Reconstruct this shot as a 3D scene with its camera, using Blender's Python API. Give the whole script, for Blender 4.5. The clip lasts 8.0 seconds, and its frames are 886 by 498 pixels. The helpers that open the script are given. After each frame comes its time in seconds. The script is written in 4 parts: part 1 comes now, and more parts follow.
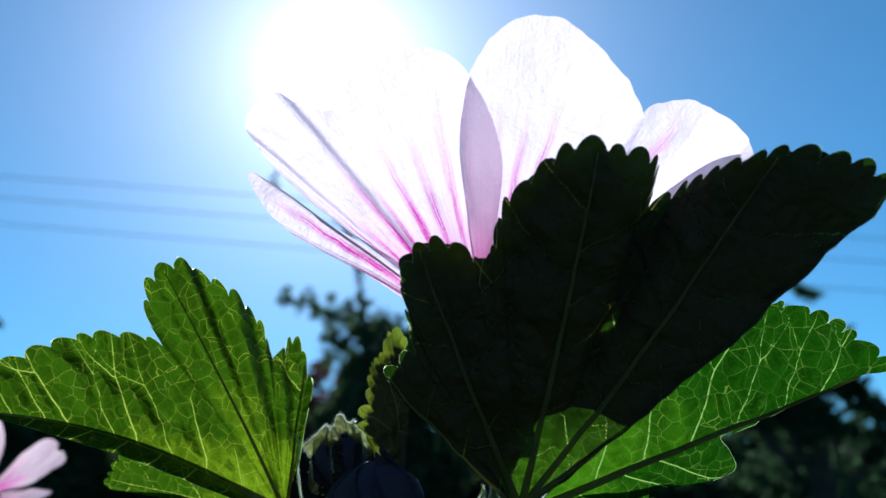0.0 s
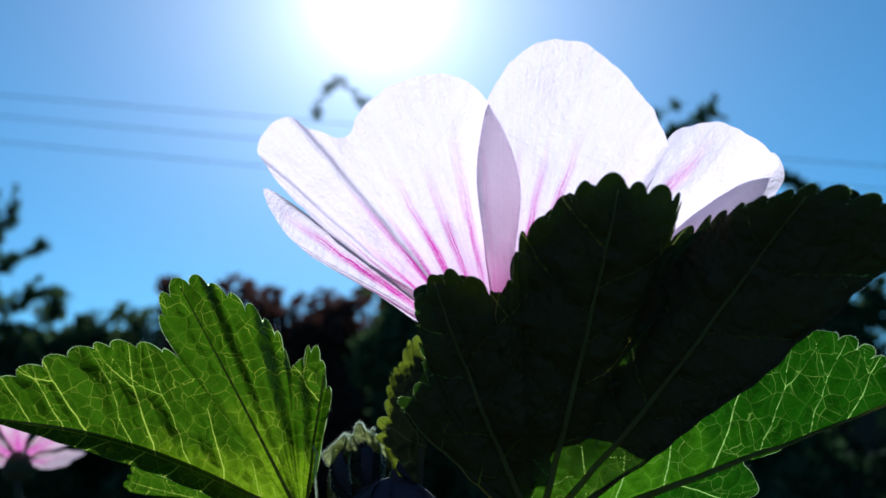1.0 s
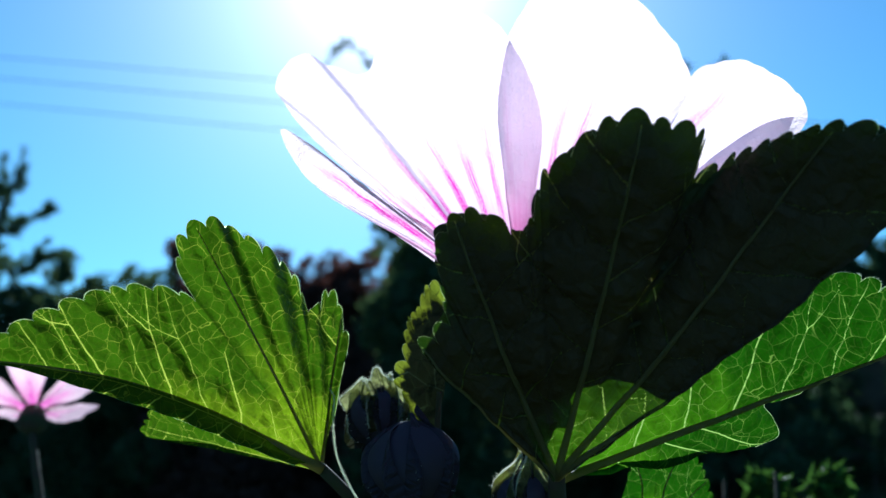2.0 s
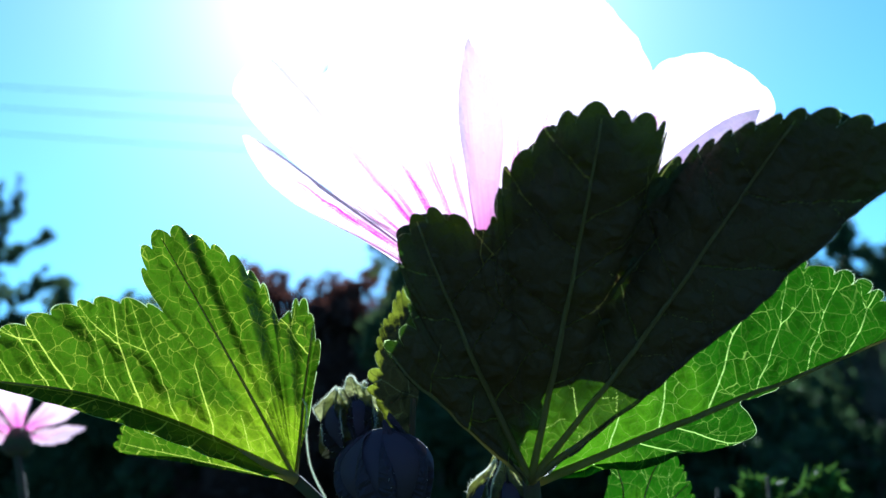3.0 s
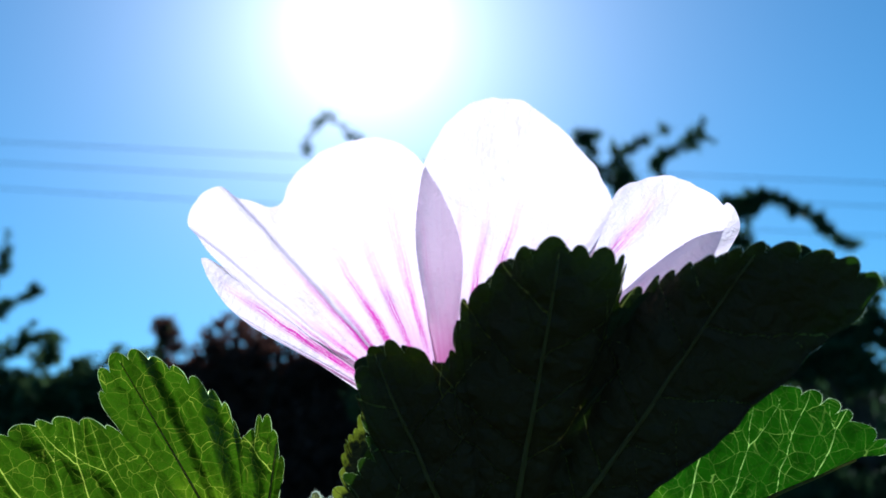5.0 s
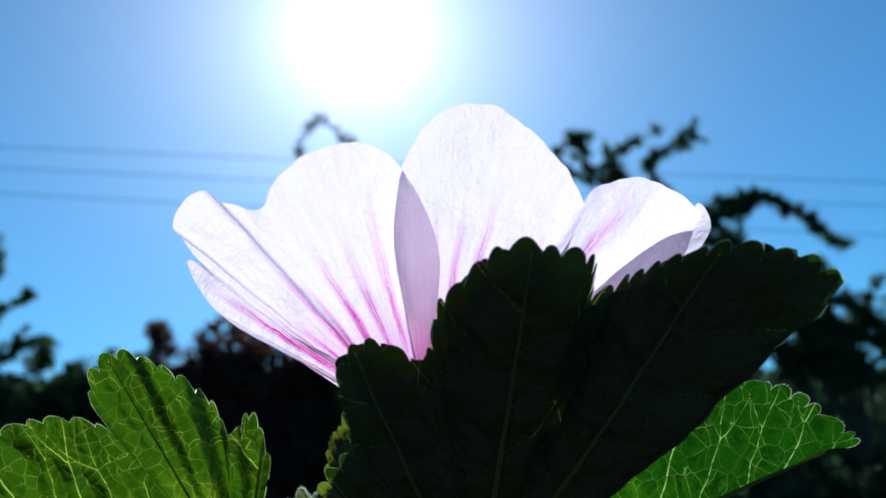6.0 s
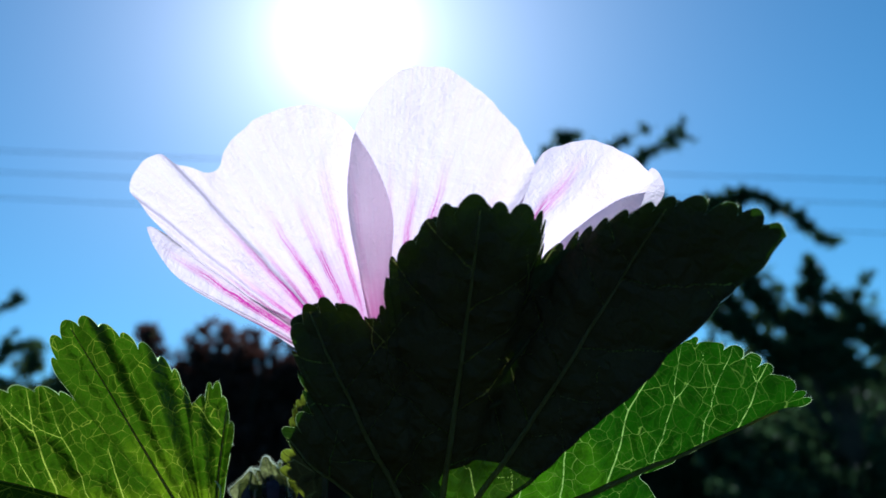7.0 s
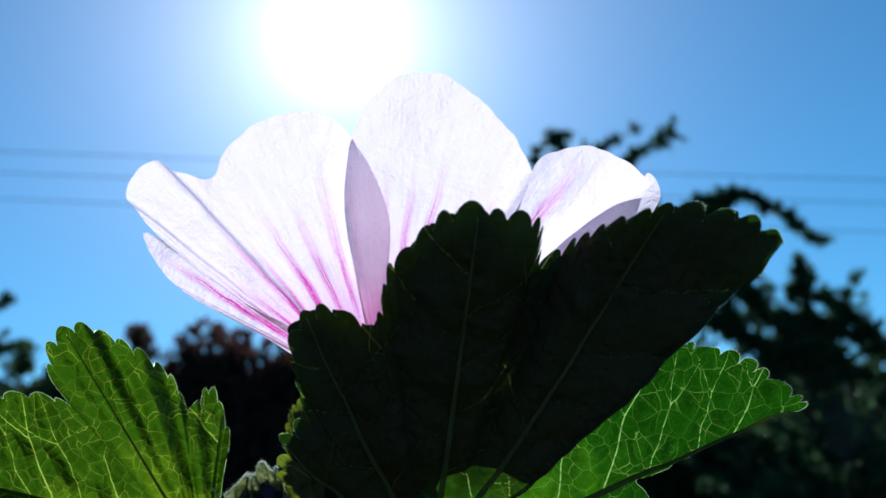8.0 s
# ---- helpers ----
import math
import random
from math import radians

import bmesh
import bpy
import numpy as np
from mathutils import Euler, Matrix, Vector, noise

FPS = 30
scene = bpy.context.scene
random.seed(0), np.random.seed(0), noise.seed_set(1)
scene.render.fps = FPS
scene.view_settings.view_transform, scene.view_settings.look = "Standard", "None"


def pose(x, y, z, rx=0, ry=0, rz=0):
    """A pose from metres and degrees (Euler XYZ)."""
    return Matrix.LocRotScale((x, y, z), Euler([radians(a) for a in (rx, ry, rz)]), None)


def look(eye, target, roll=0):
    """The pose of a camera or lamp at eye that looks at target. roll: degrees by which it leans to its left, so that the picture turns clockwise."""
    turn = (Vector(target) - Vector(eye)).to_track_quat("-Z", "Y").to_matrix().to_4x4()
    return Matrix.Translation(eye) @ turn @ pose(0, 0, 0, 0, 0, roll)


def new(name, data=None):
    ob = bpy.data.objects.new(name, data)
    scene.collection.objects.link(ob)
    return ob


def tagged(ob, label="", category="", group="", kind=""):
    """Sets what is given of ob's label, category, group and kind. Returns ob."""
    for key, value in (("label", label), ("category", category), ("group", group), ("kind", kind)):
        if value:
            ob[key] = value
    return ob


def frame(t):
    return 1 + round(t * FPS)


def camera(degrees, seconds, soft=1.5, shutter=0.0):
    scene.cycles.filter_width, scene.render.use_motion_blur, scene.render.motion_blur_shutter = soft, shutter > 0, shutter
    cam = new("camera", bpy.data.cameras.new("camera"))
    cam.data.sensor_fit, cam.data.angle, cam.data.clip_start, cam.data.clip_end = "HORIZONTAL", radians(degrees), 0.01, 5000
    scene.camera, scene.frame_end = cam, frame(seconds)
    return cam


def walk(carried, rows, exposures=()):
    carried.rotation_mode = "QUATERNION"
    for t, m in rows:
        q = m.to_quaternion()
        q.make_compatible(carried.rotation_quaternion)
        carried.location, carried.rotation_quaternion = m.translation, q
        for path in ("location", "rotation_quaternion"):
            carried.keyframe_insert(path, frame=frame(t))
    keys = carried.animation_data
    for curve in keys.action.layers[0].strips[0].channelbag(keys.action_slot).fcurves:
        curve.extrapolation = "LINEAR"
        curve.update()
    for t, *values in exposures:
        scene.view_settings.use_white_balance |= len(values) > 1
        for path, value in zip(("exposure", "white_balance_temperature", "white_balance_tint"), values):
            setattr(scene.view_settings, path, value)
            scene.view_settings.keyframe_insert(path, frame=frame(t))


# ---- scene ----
cam = camera(37.1, 8.0, soft=1.5)
CM = 0.01


def cm(p):
    return Vector(p) * CM


PATH = [  # seconds, eye, target (cm), roll
    (0, (0.14, 0.064, 90.109), (0.111, 2.003, 90.599), -0.2),
    (0.3, (-0.052, 0.46, 91.237), (-0.096, 2.409, 91.687), 0.0),
    (0.5, (0.242, 0.369, 91.551), (0.175, 2.322, 91.976), 0.0),
    (0.7, (0.202, 0.307, 91.669), (0.125, 2.263, 92.079), 0.1),
    (1, (0.473, 0.173, 91.463), (0.378, 2.135, 91.843), 0.8),
    (1.2, (0.445, 0.133, 91.175), (0.345, 2.098, 91.536), 0.8),
    (1.5, (0.311, 0.244, 91.161), (0.198, 2.213, 91.494), 1.0),
    (1.7, (0.224, 0.284, 91.171), (0.116, 2.254, 91.495), 1.0),
    (2.8, (0.734, 0.618, 91.254), (0.625, 2.587, 91.587), -0.2),
    (3, (0.722, 0.641, 91.04), (0.618, 2.607, 91.391), -0.6),
    (3.2, (0.723, 0.786, 90.975), (0.623, 2.75, 91.338), -0.7),
    (3.5, (0.873, 0.629, 91.288), (0.776, 2.592, 91.66), -0.9),
    (3.8, (1.112, 0.42, 91.372), (1.011, 2.379, 91.76), -1.0),
    (4, (0.904, 0.697, 91.795), (0.817, 2.656, 92.189), -1.3),
    (4.2, (0.91, 0.571, 91.945), (0.823, 2.529, 92.345), -1.3),
    (4.5, (0.855, 0.694, 91.747), (0.771, 2.649, 92.158), -1.4),
    (4.7, (1.062, 0.735, 92.05), (0.974, 2.689, 92.468), -1.1),
    (5.8, (1.142, 0.381, 91.842), (1.066, 2.332, 92.274), -1.5),
    (6, (1.312, 0.228, 91.888), (1.236, 2.18, 92.316), -1.6),
    (6.2, (1.313, 0.111, 91.506), (1.241, 2.063, 91.936), -1.7),
    (6.5, (1.643, 0.037, 91.422), (1.573, 1.989, 91.853), -1.8),
    (6.8, (1.603, 0.055, 91.362), (1.541, 2.007, 91.79), -2.0),
    (7, (1.756, 0.122, 91.336), (1.695, 2.074, 91.765), -2.1),
    (7.5, (1.549, 0.067, 91.304), (1.497, 2.02, 91.733), -2.3),
    (7.7, (1.666, 0.05, 91.374), (1.618, 2.003, 91.801), -2.3),
    (8, (1.681, 0.101, 91.418), (1.634, 2.054, 91.846), -2.3),
]
EXPOSURES = [  # seconds, stops, kelvin, tint
    (0.0, 0.1, 5050, 4), (1.0, 0.0, 5050, 4), (1.5, 0.2, 5000, 3), (2.3, 0.7, 5000, 5), (2.8, 1.0, 4950, 8), (3.5, 1.25, 4900, 9),
    (4.0, 0.85, 4900, 8), (4.5, 0.42, 4950, 6), (5.2, 0.15, 5000, 4), (6.0, 0.0, 5000, 4), (8.0, 0.0, 5000, 4),
]
walk(cam, [(t, look(cm(eye), cm(target), roll)) for t, eye, target, roll in PATH], EXPOSURES)
cam.data.dof.use_dof = True
cam.data.dof.focus_distance = 0.184
cam.data.dof.aperture_fstop = 40.0

# ---------------------------------------------------------------- light
SUN_UP, SUN_LEFT = 21.8, 5.8
SUN_WAY = Vector((-math.sin(radians(SUN_LEFT)) * math.cos(radians(SUN_UP)), math.cos(radians(SUN_LEFT)) * math.cos(radians(SUN_UP)), math.sin(radians(SUN_UP))))


def make_world():
    w = bpy.data.worlds.new("sky")
    w.use_nodes = True
    scene.world = w
    nt = w.node_tree
    nt.nodes.clear()
    out, bg = nt.nodes.new("ShaderNodeOutputWorld"), nt.nodes.new("ShaderNodeBackground")
    sky = nt.nodes.new("ShaderNodeTexSky")
    sky.sky_type, sky.sun_disc = "NISHITA", False
    sky.sun_elevation, sky.sun_rotation = radians(SUN_UP), radians(-SUN_LEFT)
    sky.air_density, sky.dust_density, sky.ozone_density, sky.altitude = 0.75, 0.0, 4.0, 100
    # bright glow added round the sun, for its aureole in hazy air and glare
    dot = nt.nodes.new("ShaderNodeVectorMath")
    dot.operation = "DOT_PRODUCT"
    tex = nt.nodes.new("ShaderNodeTexCoord")
    nt.links.new(tex.outputs["Generated"], dot.inputs[0])
    dot.inputs[1].default_value = SUN_WAY
    total = None
    for power, gain in ((1600.0, 13.0), (450.0, 4.0), (150.0, 4.2), (50.0, 2.5), (18.0, 0.7)):
        pw = nt.nodes.new("ShaderNodeMath")
        pw.operation = "POWER"
        pw.use_clamp = True
        nt.links.new(dot.outputs["Value"], pw.inputs[0])
        pw.inputs[1].default_value = power
        mul = nt.nodes.new("ShaderNodeMath")
        mul.operation = "MULTIPLY"
        nt.links.new(pw.outputs[0], mul.inputs[0])
        mul.inputs[1].default_value = gain
        if total is None:
            total = mul
        else:
            add = nt.nodes.new("ShaderNodeMath")
            nt.links.new(total.outputs[0], add.inputs[0])
            nt.links.new(mul.outputs[0], add.inputs[1])
            total = add
    tint = nt.nodes.new("ShaderNodeVectorMath")
    tint.operation = "SCALE"
    tint.inputs[0].default_value = (1.26, 1.05, 0.94)
    nt.links.new(total.outputs[0], tint.inputs["Scale"])
    deep = nt.nodes.new("ShaderNodeVectorMath")
    deep.operation = "MULTIPLY"
    deep.inputs[1].default_value = (0.74, 1.0, 0.88)
    nt.links.new(sky.outputs[0], deep.inputs[0])
    both = nt.nodes.new("ShaderNodeVectorMath")
    nt.links.new(deep.outputs[0], both.inputs[0])
    nt.links.new(tint.outputs[0], both.inputs[1])
    nt.links.new(both.outputs[0], bg.inputs[0])
    bg.inputs[1].default_value = 0.095
    nt.links.new(bg.outputs[0], out.inputs[0])


make_world()
sun = new("sun", bpy.data.lights.new("sun", "SUN"))
sun.data.energy, sun.data.angle, sun.data.color = 5.0, radians(0.53), (1.0, 0.935, 0.83)
sun.matrix_world = look(SUN_WAY * 50, (0, 0, 0))

# ---------------------------------------------------------------- materials


class Nodes:
    """A short hand for building node materials."""

    def __init__(self, name):
        self.mat = bpy.data.materials.new(name)
        self.mat.use_nodes = True
        self.t = self.mat.node_tree
        self.t.nodes.clear()
        self.out = self.t.nodes.new("ShaderNodeOutputMaterial")

    def add(self, kind, inputs=None, **settings):
        n = self.t.nodes.new("ShaderNode" + kind)
        for k, v in settings.items():
            setattr(n, k, v)
        for k, v in (inputs or {}).items():
            if isinstance(v, bpy.types.NodeSocket):
                self.t.links.new(v, n.inputs[k])
            else:
                n.inputs[k].default_value = v
        return n

    def math(self, op, a, b=0.0, c=0.0, clamp=False):
        return self.add("Math", {0: a, 1: b, 2: c}, operation=op, use_clamp=clamp).outputs[0]

    def ramp(self, value, lo, hi, a=0.0, b=1.0):
        return self.add("MapRange", {"Value": value, "From Min": lo, "From Max": hi, "To Min": a, "To Max": b}, interpolation_type="SMOOTHSTEP").outputs[0]

    def mix(self, f, a, b):
        n = self.add("Mix", {"Factor": f}, data_type="RGBA")
        for socket, v in zip((n.inputs[6], n.inputs[7]), (a, b)):
            if isinstance(v, bpy.types.NodeSocket):
                self.t.links.new(v, socket)
            else:
                socket.default_value = (*v, 1.0)
        return n.outputs[2]

    def noise(self, vector, scale, detail=3.0, rough=0.55):
        return self.add("TexNoise", {"Vector": vector, "Scale": scale, "Detail": detail, "Roughness": rough}).outputs[0]

    def sheet(self, front, through_colour, share, rough=0.5, normal=None, clear=None):
        """A thin sheet that reflects one colour and lets another through; clear: the share that passes nearly straight."""
        p = self.add("BsdfPrincipled", {"Base Color": front, "Roughness": rough, "Specular IOR Level": 0.07})
        t = self.add("BsdfTranslucent", {"Color": through_colour})
        if normal is not None:
            self.t.links.new(normal, p.inputs["Normal"])
            self.t.links.new(normal, t.inputs["Normal"])
        m = self.add("MixShader", {0: share, 1: p.outputs[0], 2: t.outputs[0]})
        if clear is not None:
            r = self.add("BsdfRefraction", {"Color": through_colour, "Roughness": 0.6, "IOR": 1.12})
            m = self.add("MixShader", {0: clear, 1: m.outputs[0], 2: r.outputs[0]})
        self.t.links.new(m.outputs[0], self.out.inputs[0])
        return self.mat

    def plain(self, colour, rough=0.7, normal=None):
        p = self.add("BsdfPrincipled", {"Base Color": colour, "Roughness": rough, "Specular IOR Level": 0.2})
        if normal is not None:
            self.t.links.new(normal, p.inputs["Normal"])
        self.t.links.new(p.outputs[0], self.out.inputs[0])
        return self.mat


def leaf_material(name, front, young, old, vein, cell=4.5, share=0.55, rim=0.0, netting=1.0, early=0.8, dim=0.0):
    n = Nodes(name)
    uv = n.add("UVMap", uv_map="flat").outputs[0]
    at = uv
    for scale, far_off in ((2.4, 0.12), (8.0, 0.03)):  # the net wanders
        wob = n.add("TexNoise", {"Vector": uv, "Scale": scale, "Detail": 2.0})
        off = n.add("VectorMath", {0: wob.outputs["Color"], 1: (0.5, 0.5, 0.5)}, operation="SUBTRACT").outputs[0]
        off = n.add("VectorMath", {0: off, "Scale": far_off}, operation="SCALE").outputs[0]
        at = n.add("VectorMath", {0: at, 1: off}).outputs[0]
    v1 = n.add("TexVoronoi", {"Vector": at, "Scale": cell, "Randomness": 0.85}, feature="DISTANCE_TO_EDGE").outputs[0]
    cellc = n.add("SeparateXYZ", {0: n.add("TexVoronoi", {"Vector": at, "Scale": cell, "Randomness": 0.85}).outputs["Color"]}).outputs[0]
    v2 = n.add("TexVoronoi", {"Vector": at, "Scale": cell * 2.1}, feature="DISTANCE_TO_EDGE").outputs[0]
    keep = n.ramp(n.noise(uv, 2.2, 2.0), 0.38, 0.6)
    net1 = n.math("MULTIPLY", n.ramp(v1, 0.006, 0.020, 1.0, 0.0), n.math("MULTIPLY_ADD", keep, 0.40 * netting, 0.18 * netting))
    net2 = n.math("MULTIPLY", n.ramp(v2, 0.014, 0.040, 1.0, 0.0), n.math("MULTIPLY_ADD", keep, 0.06 * netting, 0.035 * netting))
    main = n.ramp(n.add("Attribute", attribute_name="vein").outputs["Fac"], 0.7, 1.9, 1.0, 0.0)
    net = n.math("MAXIMUM", net1, net2, clamp=True)
    lines = n.math("MAXIMUM", net, main, clamp=True)
    far = n.add("SeparateXYZ", {0: n.add("UVMap", uv_map="fan").outputs[0]}).outputs[1]
    blot = n.ramp(n.math("ADD", n.noise(uv, 0.9, 5.0, 0.6), n.math("MULTIPLY_ADD", far, early, -0.42)), 0.32, 0.68)
    if rim:  # only the outermost frill is pale, coloured as if sunlit
        blot = n.ramp(n.math("ADD", far, n.math("MULTIPLY_ADD", n.noise(uv, 3.2, 3.0), 0.7, -0.36)), rim, rim + 0.16)
    fine = n.noise(uv, 26.0, 3.0)
    blade = n.mix(blot, young, old)
    blade = n.mix(n.math("MULTIPLY", cellc, 0.26), blade, tuple(c * 0.45 for c in (young if rim else old)))
    blade = n.mix(n.ramp(v1, 0.0, 0.42, 0.0, 0.38), blade, tuple(c * 0.5 for c in (young if rim else old)))
    blade = n.mix(n.math("MULTIPLY", fine, 0.38), blade, tuple(c * 0.55 for c in (young if rim else old)))
    colour = n.mix(n.math("MULTIPLY", net, n.math("MULTIPLY_ADD", blot, dim, 1.0)), blade, tuple(c * 0.9 for c in vein))
    colour = n.mix(main, colour, (vein[0] * 1.1, vein[1] * 1.08, vein[2] * 1.6))
    skin = n.mix(n.math("MULTIPLY", n.math("MAXIMUM", main, n.math("MULTIPLY", net, 0.2)), 0.5), n.mix(fine, front, tuple(c * 0.7 for c in front)), tuple(min(1, c * 1.25) for c in front))
    relief = n.math("ADD", n.math("MULTIPLY", lines, -0.6), n.math("MULTIPLY", fine, 0.25))
    relief = n.math("ADD", relief, n.ramp(v1, 0.0, 0.5, 0.0, 0.6))
    bump = n.add("Bump", {"Height": relief, "Strength": 0.75, "Distance": 0.001}).outputs[0]
    return n.sheet(skin, colour, share, 0.62, bump, n.math("MULTIPLY", blot, 0.4) if rim else None)


def petal_material(name, light, deep, front):
    n = Nodes(name)
    at = n.add("UVMap", uv_map="fan").outputs[0]  # x: across in strips, y: out from the claw
    sep = n.add("SeparateXYZ", {0: at})
    x, y = sep.outputs[0], sep.outputs[1]
    flat = n.add("UVMap", uv_map="flat").outputs[0]
    wob = n.noise(flat, 1.6, 3.0)
    xx = n.math("ADD", x, n.math("MULTIPLY_ADD", wob, 0.24, -0.12))
    strip = n.add("CombineXYZ", {0: n.math("MULTIPLY", xx, 0.45), 1: n.math("MULTIPLY", y, 0.10)}).outputs[0]
    # a few broad nerves, each split into fine hair lines
    saw = n.math("PINGPONG", n.math("MULTIPLY", xx, 1.0), 0.5)
    broad = n.ramp(n.math("DIVIDE", saw, n.math("MULTIPLY_ADD", y, -0.36, 0.54)), 0.10, 0.95, 1.0, 0.0)
    hair = n.ramp(n.math("ADD", n.noise(strip, 38.0, 4.0, 0.7), n.math("MULTIPLY_ADD", n.noise(flat, 30.0, 2.0), 0.16, -0.08)), 0.36, 0.62)
    own = n.add("TexWhiteNoise", {"W": n.math("ROUND", xx)}, noise_dimensions="1D").outputs[0]
    fade = n.ramp(n.math("ADD", y, n.math("MULTIPLY_ADD", own, 0.36, -0.18)), 0.38, 0.82, 1.0, 0.0)
    nerve = n.math("MULTIPLY", n.math("MULTIPLY", broad, n.math("MULTIPLY_ADD", hair, 0.88, 0.12)), fade)
    side = n.ramp(n.add("Attribute", attribute_name="vein").outputs["Fac"], 0.17, 0.32)  # none along the lateral edges
    nerve = n.math("MULTIPLY", n.math("MULTIPLY", nerve, side), 1.5, clamp=True)
    base = n.ramp(n.math("ADD", y, n.math("MULTIPLY_ADD", n.noise(strip, 9.0, 3.0), 0.3, -0.15)), 0.08, 0.56, 0.68, 0.0)
    thread = n.ramp(n.math("ADD", n.noise(strip, 75.0, 3.0, 0.7), n.math("MULTIPLY_ADD", n.noise(flat, 40.0, 2.0), 0.25, -0.125)), 0.52, 0.64)
    thread = n.math("MULTIPLY", thread, n.ramp(n.math("ADD", y, n.math("MULTIPLY_ADD", n.noise(strip, 14.0, 2.0), 0.5, -0.25)), 0.25, 0.72, 0.55, 0.0))
    stain = n.math("MAXIMUM", n.math("MAXIMUM", nerve, thread), base, clamp=True)
    pale = n.mix(n.ramp(n.noise(strip, 12.0, 4.0), 0.3, 0.7), light, deep)
    # fine grey-violet veins all over, and soft crease shading put into the colour
    vein = n.ramp(n.math("ADD", n.noise(strip, 60.0, 4.0, 0.75), n.math("MULTIPLY_ADD", n.noise(flat, 12.0, 3.0), 0.3, -0.15)), 0.54, 0.66)
    pale = n.mix(n.math("MULTIPLY", vein, 0.14), pale, (0.66, 0.48, 0.66))
    crease = n.ramp(n.noise(n.add("CombineXYZ", {0: n.math("MULTIPLY", xx, 0.8), 1: n.math("MULTIPLY", y, 1.1)}).outputs[0], 5.0, 4.0, 0.6), 0.52, 0.72)
    pale = n.mix(n.math("MULTIPLY", crease, 0.22), pale, (0.72, 0.54, 0.70))
    colour = n.mix(stain, pale, (0.66, 0.018, 0.38))
    skin = n.mix(stain, front, (0.55, 0.10, 0.32))
    h = n.math("ADD", n.math("MULTIPLY", n.noise(strip, 22.0, 4.0), 0.45), n.math("MULTIPLY", n.noise(flat, 9.0, 5.0, 0.65), 1.6))
    bump = n.add("Bump", {"Height": h, "Strength": 0.5, "Distance": 0.001}).outputs[0]
    return n.sheet(skin, colour, 0.75, 0.6, bump)


def varied(name, a, b, scale, rough=0.8, depth=0.002):
    n = Nodes(name)
    at = n.add("TexCoord").outputs["Object"]
    f = n.ramp(n.noise(at, scale, 5.0), 0.3, 0.7)
    g = n.noise(at, scale * 7, 3.0)
    col = n.mix(f, a, b)
    col = n.mix(n.math("MULTIPLY", g, 0.4), col, tuple(c * 0.5 for c in a))
    bump = n.add("Bump", {"Height": g, "Strength": 0.6, "Distance": depth}).outputs[0]
    return n.plain(col, rough, bump)


def foliage(name, front, back):
    n = Nodes(name)
    r = n.add("NewGeometry").outputs["Random Per Island"]
    f = n.mix(r, front, tuple(c * 0.5 for c in front))
    t = n.mix(r, back, tuple(c * 0.5 for c in back))
    return n.sheet(f, t, 0.45, 0.6)


LEAF = leaf_material("mallow_leaf_tissue", (0.06, 0.07, 0.006), (0.30, 0.46, 0.0004), (0.062, 0.152, 0.0002), (0.60, 0.70, 0.05), cell=4.6, netting=1.6, early=1.1, dim=-0.3)
LEAF_DEEP = leaf_material("deep_green_leaf_tissue", (0.018, 0.024, 0.002), (0.125, 0.33, 0.0001), (0.024, 0.112, 0.0001), (0.50, 0.76, 0.10), cell=4.2, share=0.5, netting=0.85, early=1.0)
# outer tissue coloured darker, to deepen the shade on this leaf
LEAF_SHADED = leaf_material("shaded_leaf_tissue", (0.115, 0.078, 0.045), (0.075, 0.19, 0.0001), (0.018, 0.052, 0.0001), (0.46, 0.62, 0.07), share=0.5, netting=0.9, early=1.7, dim=-0.9)
# nearly opaque, for the unseen blade that blocks the sun
LEAF_BLOCK = leaf_material("light_block_leaf_tissue", (0.06, 0.065, 0.035), (0.05, 0.12, 0.002), (0.03, 0.07, 0.001), (0.08, 0.14, 0.01), share=0.08)
# shadow on the blade and sun on its rim are put into this colour
LEAF_YOUNG = leaf_material("young_leaf_tissue", (0.022, 0.026, 0.016), (0.006, 0.008, 0.003), (0.46, 0.54, 0.03), (0.02, 0.03, 0.01), rim=0.78)
# dark violet scales, with the bud's shade put into the colour
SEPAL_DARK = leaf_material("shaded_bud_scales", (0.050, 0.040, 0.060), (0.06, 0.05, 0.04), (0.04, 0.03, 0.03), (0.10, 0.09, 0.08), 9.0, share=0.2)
PETAL = petal_material("petal_tissue", (0.99, 0.83, 0.90), (0.97, 0.78, 0.87), (0.82, 0.66, 0.76))
PETAL_PINK = petal_material("pink_petal_tissue", (0.80, 0.58, 0.60), (0.76, 0.50, 0.54), (0.70, 0.50, 0.52))
STEM = varied("mallow_stem_skin", (0.045, 0.048, 0.018), (0.05, 0.03, 0.022), 300, 0.85, 0.0002)
RIB = Nodes("leaf_rib").sheet((0.135, 0.105, 0.06, 1), (0.5, 0.5, 0.2, 1), 0.5, 0.45)
HAIR = Nodes("plant_hair").sheet((0.75, 0.78, 0.68, 1), (0.92, 0.93, 0.80, 1), 0.7, 0.4, None, 0.55)
MARGIN = Nodes("leaf_margin").sheet((0.35, 0.45, 0.22, 1), (0.72, 0.88, 0.36, 1), 0.6, 0.45, None, 0.3)
# sepals' sunlit rim and dark shaded body are put into the colour
SEPAL = leaf_material("sepal_tissue", (0.060, 0.048, 0.058), (0.022, 0.024, 0.012), (0.74, 0.78, 0.30), (0.12, 0.12, 0.06), 9.0, share=0.6, rim=0.62)
INSECT = varied("insect_chitin", (0.012, 0.011, 0.012), (0.03, 0.025, 0.02), 900, 0.35, 0.0001)
BARK = varied("bark", (0.09, 0.07, 0.05), (0.05, 0.04, 0.03), 9, 0.9, 0.02)
